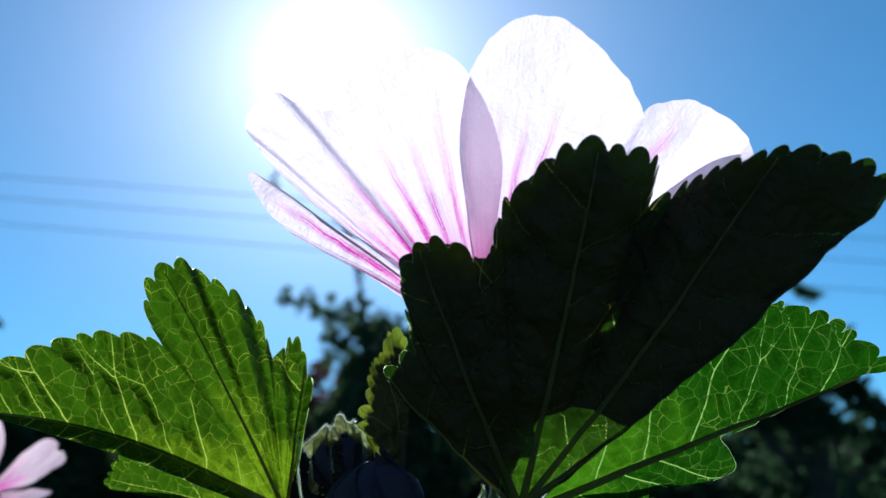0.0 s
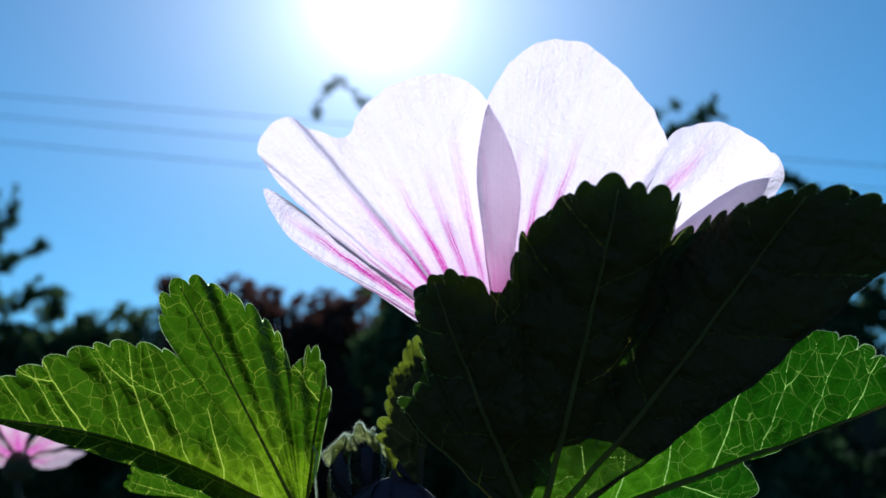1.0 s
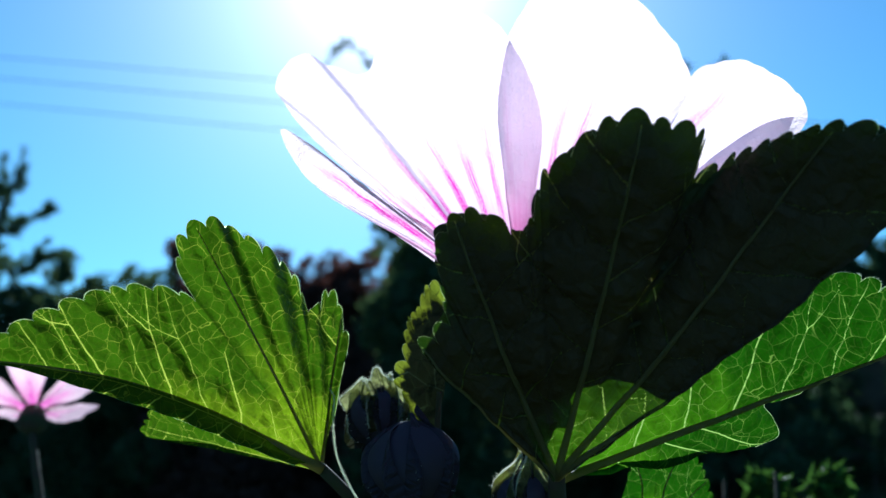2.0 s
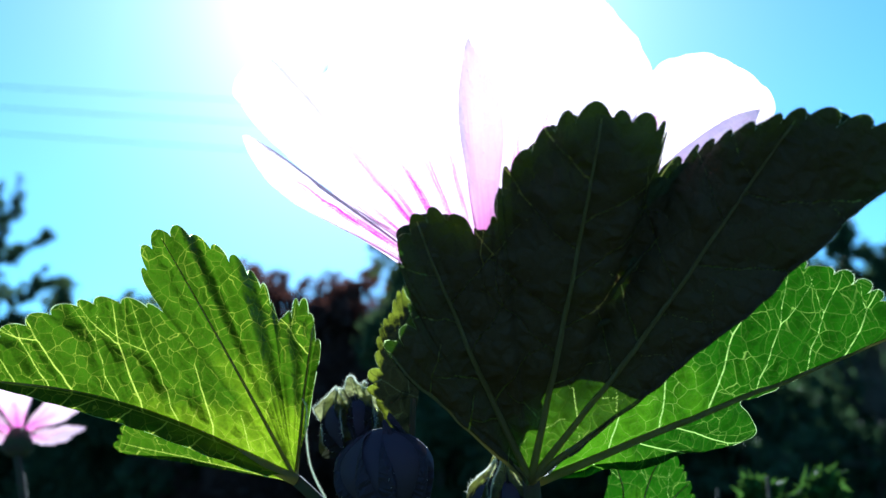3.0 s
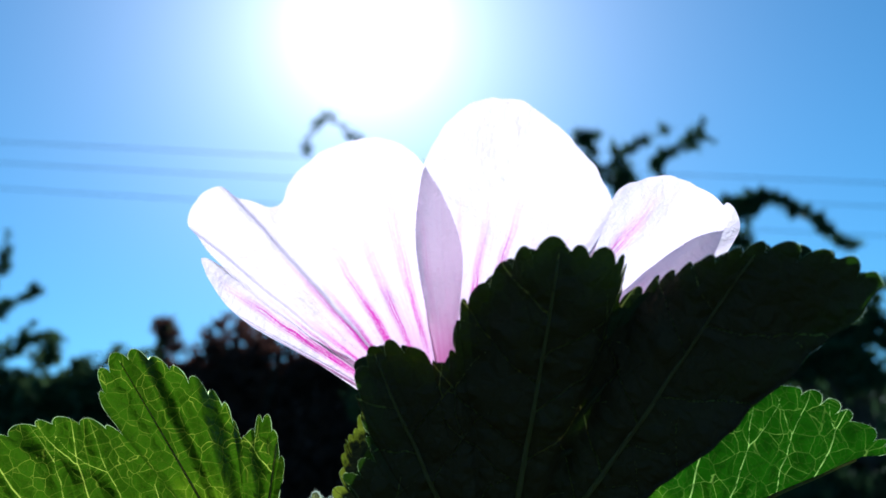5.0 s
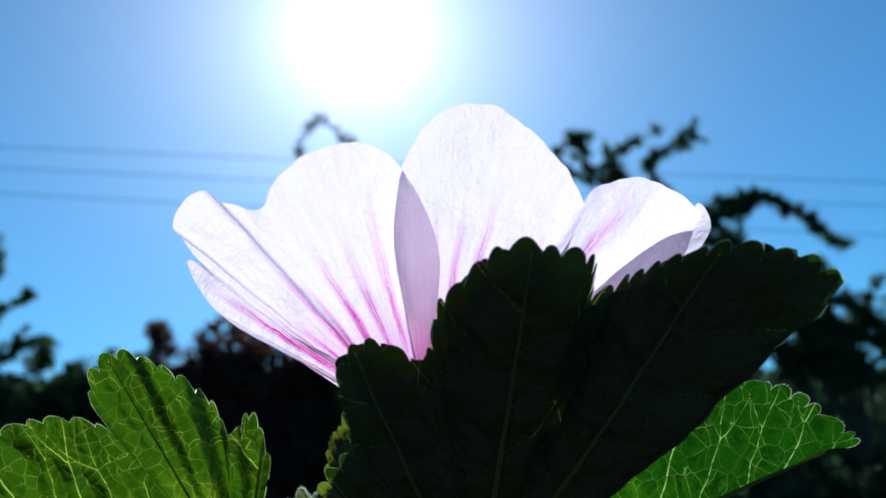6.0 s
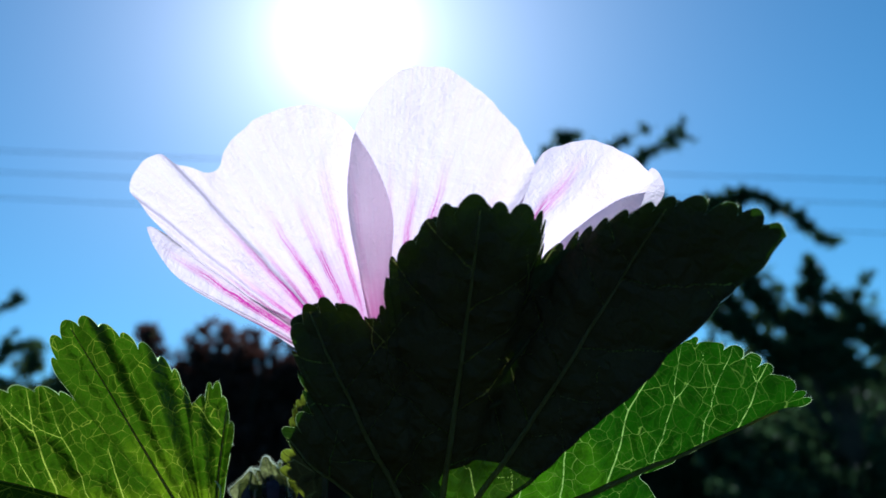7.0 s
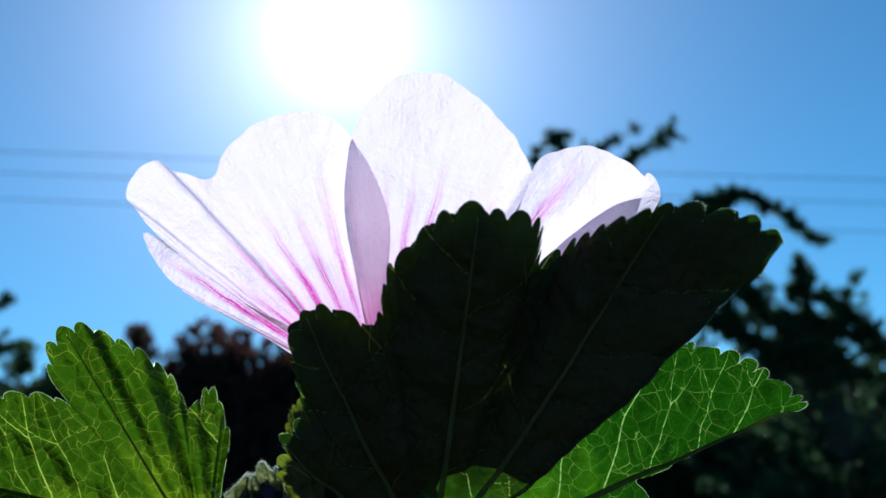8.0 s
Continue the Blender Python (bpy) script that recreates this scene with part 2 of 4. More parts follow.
GRASS = varied("meadow_grass", (0.05, 0.09, 0.02), (0.08, 0.10, 0.03), 1.5, 0.9, 0.03)
WIRE = varied("wire_sheath", (0.03, 0.03, 0.035), (0.05, 0.05, 0.05), 20, 0.6)
FOL_HEDGE = foliage("hedge_leaves", (0.07, 0.095, 0.05), (0.12, 0.18, 0.06))
FOL_RED = foliage("bronze_shrub_leaves", (0.10, 0.06, 0.05), (0.17, 0.075, 0.055))
FOL_TREE = foliage("tree_leaves", (0.07, 0.10, 0.055), (0.11, 0.19, 0.07))
FOL_HERB = foliage("herb_leaves", (0.05, 0.09, 0.025), (0.08, 0.17, 0.02))


def wing_material():
    n = Nodes("insect_wing")
    at = n.add("TexCoord").outputs["Object"]
    v = n.add("TexVoronoi", {"Vector": at, "Scale": 900.0}, feature="DISTANCE_TO_EDGE").outputs[0]
    f = n.ramp(v, 0.0, 0.12, 0.20, 0.11)
    t = n.add("BsdfTransparent")
    d = n.add("BsdfTranslucent", {"Color": (0.8, 0.82, 0.8, 1)})
    m = n.add("MixShader", {0: f, 1: t.outputs[0], 2: d.outputs[0]})
    n.t.links.new(m.outputs[0], n.out.inputs[0])
    return n.mat


WING = wing_material()

# ---------------------------------------------------------------- mesh helpers


def mesh_object(name, verts, faces, material, smooth=True):
    me = bpy.data.meshes.new(name)
    me.from_pydata([tuple(v) for v in verts], [], [tuple(f) for f in faces])
    me.materials.append(material)
    if smooth:
        me.polygons.foreach_set("use_smooth", [True] * len(me.polygons))
    me.update()
    return new(name, me)


def under(ob, parent, label=""):
    """Hangs a part made in world space under its thing, which only has a location."""
    ob.parent = parent
    base = parent.location.copy()
    up = parent.parent
    while up is not None:
        base += up.location
        up = up.parent
    ob.data.transform(Matrix.Translation(-base))
    if label:
        ob["label"] = label
    return ob


def spline(points, n, closed=False):
    """Catmull-Rom through the points, n samples evenly spaced along it."""
    p = np.array(points, float)
    p = np.vstack([p[-1:], p, p[:2]]) if closed else np.vstack([2 * p[0] - p[1], p, 2 * p[-1] - p[-2]])
    out, u = [], np.linspace(0, 1, 24, endpoint=False)[:, None]
    for a, b, c, d in zip(p[:-3], p[1:-2], p[2:-1], p[3:]):
        out.append(0.5 * (2 * b + (c - a) * u + (2 * a - 5 * b + 4 * c - d) * u**2 + (3 * b - a - 3 * c + d) * u**3))
    q = np.vstack(out + [p[-2:-1]])
    s = np.concatenate([[0], np.cumsum(np.linalg.norm(np.diff(q, axis=0), axis=1))])
    at = np.linspace(0, s[-1], n)
    return np.stack([np.interp(at, s, q[:, k]) for k in range(3)], 1), at


def tube_arrays(path, radii, sides=8):
    """Vertices and faces of a round tube along a path, closed at both ends."""
    path = np.array(path, float)
    tan = np.gradient(path, axis=0)
    tan /= np.linalg.norm(tan, axis=1)[:, None] + 1e-12
    ref = np.array([0.31, 0.2, 0.93])
    a = np.cross(tan, ref)
    a /= np.linalg.norm(a, axis=1)[:, None] + 1e-12
    b = np.cross(tan, a)
    ang = np.linspace(0, 2 * np.pi, sides, endpoint=False)
    rings = path[:, None] + np.array(radii)[:, None, None] * (np.cos(ang)[None, :, None] * a[:, None] + np.sin(ang)[None, :, None] * b[:, None])
    n = len(path)
    faces = [(i * sides + k, i * sides + (k + 1) % sides, (i + 1) * sides + (k + 1) % sides, (i + 1) * sides + k) for i in range(n - 1) for k in range(sides)]
    faces += [tuple(range(sides - 1, -1, -1)), tuple(range((n - 1) * sides, n * sides))]
    return rings.reshape(-1, 3), faces


def tube(name, points, r0, r1, material, n=24, sides=8):
    path, _ = spline(points, n)
    f = np.linspace(0, 1, n)
    v, fa = tube_arrays(path * CM, (r0 + (r1 - r0) * f) * CM, sides)
    return mesh_object(name, v, fa, material)


def join_arrays(pieces):
    verts, faces, base = [], [], 0
    for v, f in pieces:
        verts.append(np.asarray(v))
        faces += [tuple(i + base for i in q) for q in f]
        base += len(v)
    return np.vstack(verts), faces


class Fan:
    """A sheet that spreads from a base to a curved rim: a petal or a palmate leaf. All in cm."""

    def __init__(self, base, rim, n_t=300, n_r=60, teeth=0, depth=0.0, span=(0.0, 1.0), bulge=(0, 0, 0), wave=0.0, seed=1, ribs=(), fold=0.0, ragged=0.0, bow=None, curl=None, pleats=(), uneven=0.4, square=0.6):
        self.base = np.array(base, float)
        rng = np.random.RandomState(seed)
        edge, s = spline(rim, n_t)
        self.length = s[-1]
        away = edge - self.base
        reach = np.linalg.norm(away, axis=1)[:, None]
        away = away / reach
        if teeth:
            # rounded teeth of uneven width; small ones between the large
            cuts = np.cumsum(rng.uniform(1 - uneven, 1 + uneven, teeth))
            cuts = np.concatenate([[0], cuts / cuts[-1]])
            u = np.clip((s / s[-1] - span[0]) / (span[1] - span[0]), 0, 1)
            k = np.clip(np.searchsorted(cuts, u, side="right") - 1, 0, teeth - 1)
            tau = (u - cuts[k]) / (cuts[k + 1] - cuts[k])
            size = rng.uniform(0.95 - 0.75 * uneven, 0.95 + 0.75 * uneven, teeth)[k]
            tooth = np.abs(np.sin(np.pi * tau ** 0.9)) ** square
            ends = np.clip(np.minimum(u, 1 - u) / 0.02, 0, 1)
            edge = edge + away * ((tooth - 0.75) * depth * size * ends)[:, None]
        if ragged:
            w = np.array([noise.noise((a * 2.2, seed, 0.0)) + 0.5 * noise.noise((a * 6.0, seed, 4.0)) for a in s])
            edge = edge + away * (w * ragged)[:, None]
        self.edge = edge
        mid = edge.mean(0) - self.base
        self.ey = mid / np.linalg.norm(mid)
        nrm = np.zeros(3)
        for i in range(0, n_t - 8, 8):
            nrm += np.cross(edge[i] - self.base, edge[i + 8] - self.base)
        nrm = nrm / np.linalg.norm(nrm)
        self.n = -nrm if nrm[1] > 0 else nrm
        self.ex = np.cross(self.ey, self.n)
        rho = np.linspace(0.0, 1.0, n_r) ** 0.9
        self.rho, self.t = rho, np.linspace(0, 1, n_t)
        grid = self.base + rho[:, None, None] * (edge - self.base)[None]
        grid = grid + (np.sin(np.pi * rho ** 1.1))[:, None, None] * np.array(bulge, float)
        if bow:  # a rib that arches: its place on the rim, its breadth, and how far it is lifted
            at_t, broad, lift = bow
            grid = grid + (np.sin(np.pi * rho)[:, None] * np.exp(-(((self.t - at_t) / broad) ** 2))[None])[..., None] * np.array(lift, float)
        self.ribs = ribs
        if len(ribs) and fold:
            d = np.min(np.abs(self.t[:, None] - np.array(ribs)[None]), axis=1) * self.length
            grid = grid + self.n * (fold * (1 - np.exp(-((d[None] * rho[:, None]) / 0.35) ** 2)) * rho[:, None] ** 0.5)[..., None]
        for at_t, broad, high in pleats:  # a steep crease beside a rib
            d = (self.t - at_t)[None] * self.length * rho[:, None] / broad
            grid = grid + self.n * (high * 1.65 * d * np.exp(-0.5 * d ** 2) * np.minimum(1, rho[:, None] * 3))[..., None]
        if wave:
            flat = (grid - self.base)
            a, b = flat @ self.ex, flat @ self.ey
            h = np.array([noise.noise((x * 1.3, y * 1.3, seed * 3.1)) + 0.45 * noise.noise((x * 3.6, y * 3.6, seed * 1.7)) for x, y in zip(a.ravel(), b.ravel())])
            grid = grid + self.n * (h.reshape(a.shape) * wave * np.minimum(1, rho[:, None] * 2.5))[..., None]
        if curl is not None:  # the outermost rim is bent over
            grid = grid + (np.clip((rho - 0.86) / 0.14, 0, 1) ** 1.5)[:, None, None] * np.array(curl, float)
        self.grid = grid

    def at(self, t, rho):
        """The place at a share t of the rim and rho of the way out."""
        i = int(round(t * (len(self.t) - 1)))
        col = self.grid[:, min(max(i, 0), len(self.t) - 1)]
        return np.array([np.interp(rho, self.rho, col[:, k]) for k in range(3)])

    def flat(self, p):
        d = np.asarray(p) - self.base
        return np.stack([d @ self.ex, d @ self.ey], -1)

    def vein_lines(self, per_rib, seed):
        """Side veins that leave the ribs at half a right angle, bend to the tip and fork: lines in the flat plane, with widths."""
        rng = np.random.RandomState(seed)
        lines = []
        ribs = [np.array([self.flat(self.at(t, r)) for r in np.linspace(0, 0.97, 30)]) for t in self.ribs]

        def grow(p, turn, length, bend, w, depth, own):
            pts, run, way, zig = [p], 0.0, turn, 1.0
            while run < length:
                zig = -zig * rng.uniform(0.5, 1.2) if rng.rand() < 0.35 else zig
                turn = way + zig * 0.16 + rng.normal(0, 0.03)
                way += bend * 0.06
                p = p + 0.06 * np.array([-math.sin(turn), math.cos(turn)])
                run += 0.06
                pts.append(p)
                near = [np.min(np.linalg.norm(r - p, axis=1)) for r in ribs]
                if len(near) > 1 and run > 0.2 and min(d for k, d in enumerate(near) if k != own) < near[own] * 0.5:
                    break
                if depth < 1 and run > length * (0.45 + 0.1 * depth) and run - 0.06 <= length * (0.45 + 0.1 * depth):
                    side = 1 if rng.rand() < 0.5 else -1
                    grow(p, turn + side * rng.uniform(0.5, 0.8), length * 0.38, -side * 0.5, w * 0.65, depth + 1, own)
                    way -= side * 0.2
            if len(pts) > 2:
                lines.append((np.array(pts), w, w * 0.45))

        for i, r in enumerate(ribs):
            lines.append((r, 0.0035, 0.0025))
            long = np.linalg.norm(r[-1] - r[0])
            many = per_rib[i] if isinstance(per_rib, tuple) else per_rib
            count = max(1, round(many * long / 4.0)) if many else 0
            for k in range(count):
                for side in (-1, 1):
                    f = 0.12 + 0.8 * (k + 0.25 + 0.5 * (side > 0) + rng.uniform(-0.12, 0.12)) / count
                    q = min(28, int(f * 29))
                    d = r[q + 1] - r[q]
                    turn = math.atan2(-d[0], d[1]) + side * rng.uniform(0.82, 0.98)
                    grow(r[q], turn, long * (0.55 - 0.35 * f) + 0.35, -side * rng.uniform(-0.05, 0.2), rng.uniform(0.006, 0.0095), 0, i)
        return lines

    def build(self, name, material, parent, label="", strips=5.0, veins=0, seed=1, weight=1.0, quilt=0.0, holes=(), far_side=1.0):
        nr, nt = self.grid.shape[:2]
        co = self.grid.reshape(-1, 3)
        me = bpy.data.meshes.new(name)
        idx = np.arange(nr * nt).reshape(nr, nt)
        quads = np.stack([idx[:-1, :-1], idx[:-1, 1:], idx[1:, 1:], idx[1:, :-1]], -1).reshape(-1, 4)
        for p, r in holes:  # left out so that light falls through
            mid = co[quads].mean(1)
            quads = quads[np.linalg.norm(mid - np.asarray(p), axis=1) > r]
        me.from_pydata((co * CM).tolist(), [], quads.tolist())
        me.materials.append(material)
        me.polygons.foreach_set("use_smooth", [True] * len(me.polygons))
        loops = np.zeros(len(me.loops), dtype=np.int32)
        me.loops.foreach_get("vertex_index", loops)
        flat = self.flat(co)
        fan = np.stack([np.tile(self.t * strips, nr), np.repeat(self.rho, nt)], -1)
        for layer, data in (("flat", flat), ("fan", fan)):
            uv = me.uv_layers.new(name=layer)
            uv.data.foreach_set("uv", data[loops].astype(np.float32).ravel())
        q, away = np.full(len(co), 9.0), np.full(len(co), 0.4)
        if veins:
            for line, w0, w1 in self.vein_lines(veins, seed):
                for j in range(len(line) - 1):
                    a, b = line[j], line[j + 1]
                    ab = b - a
                    lo, hi = np.minimum(a, b) - 0.4, np.maximum(a, b) + 0.4
                    near = np.nonzero((flat[:, 0] > lo[0]) & (flat[:, 0] < hi[0]) & (flat[:, 1] > lo[1]) & (flat[:, 1] < hi[1]))[0]
                    f = np.clip(((flat[near] - a) @ ab) / (ab @ ab + 1e-9), 0, 1)
                    d = np.linalg.norm(flat[near] - a - f[:, None] * ab, axis=1)
                    w = (w0 + (w1 - w0) * (j + f) / (len(line) - 1)) * weight
                    q[near] = np.minimum(q[near], d / w)
                    away[near] = np.minimum(away[near], d)
        if quilt:  # the blade swells between its veins
            for t in self.ribs:
                line = np.array([self.flat(self.at(t, r)) for r in np.linspace(0, 0.97, 60)])
                for p in line:
                    away = np.minimum(away, np.linalg.norm(flat - p, axis=1))
            swell = quilt * (1 - np.exp(-((away / 0.16) ** 2))) * np.minimum(1.0, np.repeat(self.rho, nt) * 3)
            co = co + swell[:, None] * self.n
            me.vertices.foreach_set("co", (co * CM).astype(np.float32).ravel())
            self.grid = co.reshape(nr, nt, 3)
        if material in (PETAL, PETAL_PINK):
            q = np.tile(np.minimum(self.t, (1 - self.t) * far_side) * weight, nr)
        me.attributes.new("vein", "FLOAT", "POINT").data.foreach_set("value", q.astype(np.float32))
        me.update()
        ob = new(name, me)
        return under(ob, parent, label)

    def add_ribs(self, parent, material, r0=0.06, r1=0.012, name="vein", only=None):
        """The raised midribs, one tube a rib, on the camera's side of the blade."""
        for t in only or self.ribs:
            pts = np.array([self.at(t, f) for f in np.linspace(0.0, 0.96, 26)])
            rad = r0 + (r1 - r0) * np.linspace(0, 1, 26) ** 0.7
            v, f = tube_arrays((pts + self.n * rad[:, None] * 0.5) * CM, rad * CM, 8)
            under(mesh_object(name, v, f, material), parent)

    def add_margin(self, parent, r=0.0055, name="margin", material=None):
        """The thin pale fringe along the blade's rim: a narrow strip that stands out from it."""
        inner = self.grid[-1]
        way = self.edge - self.base
        way = way / np.linalg.norm(way, axis=1)[:, None]
        tan = np.gradient(inner, axis=0)
        out = np.cross(tan, self.n)
        out = out / (np.linalg.norm(out, axis=1)[:, None] + 1e-9)
        out = out * np.sign((out * way).sum(1))[:, None]
        n = len(inner)
        w = r * np.array([0.25 + 1.5 * max(0.0, noise.noise((q[0] * 4, q[1] * 4, q[2] * 4)) + 0.25) for q in inner])[:, None]
        v = np.vstack([inner, inner + out * w + self.n * w * 0.3])
        f = [(k, k + 1, n + k + 1, n + k) for k in range(n - 1)]
        under(mesh_object(name, v * CM, f, material or MARGIN), parent, "pale hairy leaf margin")


def rim_hairs(fan, parent, t0, t1, count, seed):
    """Short stiff hairs along a stretch of a leaf's rim."""
    rng = np.random.RandomState(seed)
    at = [fan.at(t, 1.0) for t in rng.uniform(t0, t1, count)]
    ways = [(p - fan.base) / np.linalg.norm(p - fan.base) + rng.randn(3) * 0.4 for p in at]
    hairs("hair", at, ways, 0.035, 0.0022, parent, seed)


def hairs(name, roots, ways, length, r, parent, seed=1, label="fine pale hairs"):
    """Short fine hairs as thin spikes, one joined mesh."""
    rng = np.random.RandomState(seed)
    verts, faces = [], []
    for p, w in zip(roots, ways):
        w = np.asarray(w) + rng.randn(3) * 0.35
        w /= np.linalg.norm(w) + 1e-9
        a = np.cross(w, (0.3, 0.5, 0.8))
        a /= np.linalg.norm(a) + 1e-9
        b = np.cross(w, a)
        k, l = len(verts), length * rng.uniform(0.5, 1.3)
        verts += [p + a * r, p - a * r * 0.5 + b * r * 0.9, p - a * r * 0.5 - b * r * 0.9, p + w * l]
        faces += [(k, k + 1, k + 3), (k + 1, k + 2, k + 3), (k + 2, k, k + 3)]
    ob = mesh_object(name, np.array(verts) * CM, faces, HAIR, smooth=False)
    tagged(ob, kind="stuff")
    return under(ob, parent, label)


# ---------------------------------------------------------------- ground and distance


def make_ground():
    n = 60
    xs = np.concatenate([-np.geomspace(2500, 1, n), [0], np.geomspace(1, 2500, n)])
    verts = [(x, y + 1, 0.04 * noise.noise((x * 0.7, y * 0.7, 0)) if abs(x) < 60 and abs(y) < 60 else 0.0) for y in xs for x in xs]
    w = len(xs)
    faces = [(j * w + i, j * w + i + 1, (j + 1) * w + i + 1, (j + 1) * w + i) for j in range(w - 1) for i in range(w - 1)]
    ob = mesh_object("ground", verts, faces, GRASS)
    tagged(ob, "rough green meadow grass of a garden", "ground", kind="structure")


def leaf_cloud(name, centres, radii, count, size, material, parent, seed, flat=1.0, long=1.0):
    """Many small leaves about the given twigs or clumps, as one mesh."""
    rng = np.random.RandomState(seed)
    centres, radii = np.array(centres, float), np.array(radii, float)
    pick = rng.choice(len(centres), count, p=radii**2 / (radii**2).sum())
    d = rng.randn(count, 3)
    d /= np.linalg.norm(d, axis=1)[:, None]
    p = centres[pick] + d * (radii[pick] * rng.uniform(0.25, 1.0, count) ** 0.5)[:, None] * np.array([1, 1, flat])
    a = rng.randn(count, 3)
    a /= np.linalg.norm(a, axis=1)[:, None]
    b = np.cross(a, rng.randn(count, 3))
    b /= np.linalg.norm(b, axis=1)[:, None]
    c = np.cross(a, b)
    s = (size * rng.uniform(0.6, 1.4, count))[:, None]
    # a leaf: a folded lozenge of four triangles
    v = np.stack([p - a * s * long, p + b * s * 0.45 + c * s * 0.15, p, p - b * s * 0.45 + c * s * 0.15, p + a * s * long], 1).reshape(-1, 3)
    k = np.arange(count)[:, None] * 5
    f = np.concatenate([k + [[0, 1, 2]], k + [[0, 2, 3]], k + [[1, 4, 2]], k + [[2, 4, 3]]])
    ob = mesh_object(name, v, f.tolist(), material, smooth=False)
    ob.parent = parent
    ob.data.transform(Matrix.Translation(-parent.location))
    return ob


def make_tree(name, foot, height, spread, label, category, material, seed, leaves=9000, size=0.07, trunk=0.12, low=0.25, limbs=11, extra=(), lean=(0, 0)):
    """A tree or tall shrub: tapered trunk, limbs that fork, and a crown of small leaves with gaps."""
    rng = np.random.RandomState(seed)
    root = tagged(new(name), label, category)
    root.location = foot
    foot = np.array(foot, float)
    top = foot + np.array([lean[0], lean[1], height * 0.92])
    way = np.linspace(0, 1, 12)[:, None]
    path = foot + (top - foot) * way + np.cumsum(rng.randn(12, 3) * 0.02 * height * 0.3, 0) * [1, 1, 0]
    v, f = tube_arrays(path, trunk * (1 - 0.85 * way[:, 0]), 10)
    ob = mesh_object("trunk", v, f, BARK)
    ob.parent = root
    ob.data.transform(Matrix.Translation(-root.location))
    centres, radii = [], []
    for k in range(limbs):
        h = low + (0.95 - low) * (k + rng.uniform(0, 0.6)) / limbs
        start = np.array([np.interp(h, way[:, 0], path[:, j]) for j in range(3)])
        ang = rng.uniform(0, 2 * np.pi) if k % 3 else (0 if k % 2 else np.pi) + rng.uniform(-0.5, 0.5)
        l = spread * (1.05 - 0.55 * h) * rng.uniform(0.7, 1.15)
        out = np.array([np.cos(ang), np.sin(ang) * 0.7, rng.uniform(0.15, 0.6)])
        limb = start + out * l * np.linspace(0, 1, 7)[:, None] + np.cumsum(rng.randn(7, 3) * 0.05 * l, 0) * np.linspace(0, 1, 7)[:, None]
        pieces = [tube_arrays(limb, np.linspace(trunk * 0.35, trunk * 0.06, 7), 6)]
        for m in range(9):
            s = limb[rng.randint(1, 7)]
            twig = s + (out * 0.6 + rng.randn(3) * 0.55) * l * rng.uniform(0.3, 0.6) * np.linspace(0, 1, 6)[:, None]
            twig = twig + np.cumsum(rng.randn(6, 3) * 0.02 * l, 0)
            pieces.append(tube_arrays(twig, np.linspace(trunk * 0.08, trunk * 0.02, 6), 5))
            for q in twig[1:]:
                centres.append(q)
                radii.append(l * rng.uniform(0.04, 0.095))
        for q in limb[2:]:
            centres.append(q + rng.randn(3) * 0.05 * l)
            radii.append(l * rng.uniform(0.06, 0.15))
        v, f = join_arrays(pieces)
        ob = mesh_object("limb", v, f, BARK)
        ob.parent = root
        ob.data.transform(Matrix.Translation(-root.location))
    leaf_cloud("crown", centres, radii, leaves, size, material, root, seed + 50)
    return root


def add_bough(tree, points, material, seed, r=0.012, size=0.045, count=900, puff=0.16):
    """A long leafy limb of a tree that stands out against the sky."""
    rng = np.random.RandomState(seed)
    path, _ = spline([tuple(Vector(tree.location) / CM + Vector((0, 0, 130)))] + points, 40)
    path = path * CM
    v, f = tube_arrays(path, np.linspace(r * 2, r * 0.25, 40), 6)
    ob = mesh_object("limb", v, f, BARK)
    ob.parent = tree
    ob.data.transform(Matrix.Translation(-tree.location))
    # leafy side shoots of uneven length
    centres, radii, pieces = [], [], []
    for k in range(15, 40):
        for _ in range(2 if rng.rand() < 0.6 else 1):
            way = path[min(k + 1, 39)] - path[k - 1]
            way = way / (np.linalg.norm(way) + 1e-9) * 0.8 + rng.randn(3) * 0.5
            long = puff * rng.uniform(0.5, 2.3) * (1.15 - 0.6 * (k - 15) / 24)
            shoot = path[k] + way * long * np.linspace(0, 1, 5)[:, None] + np.cumsum(rng.randn(5, 3) * 0.006, 0)
            pieces.append(tube_arrays(shoot, np.linspace(r * 0.3, r * 0.1, 5), 5))
            centres += list(shoot[1:])
            radii += [rng.uniform(0.014, 0.042) for _ in range(4)]
    v, f = join_arrays(pieces)
    ob = mesh_object("twigs", v, f, BARK)
    tagged(ob, kind="stuff")
    ob.parent = tree
    ob.data.transform(Matrix.Translation(-tree.location))
    leaf_cloud("foliage", centres, radii, int(count * 1.8), size * 0.60, material, tree, seed, long=1.9)


make_ground()


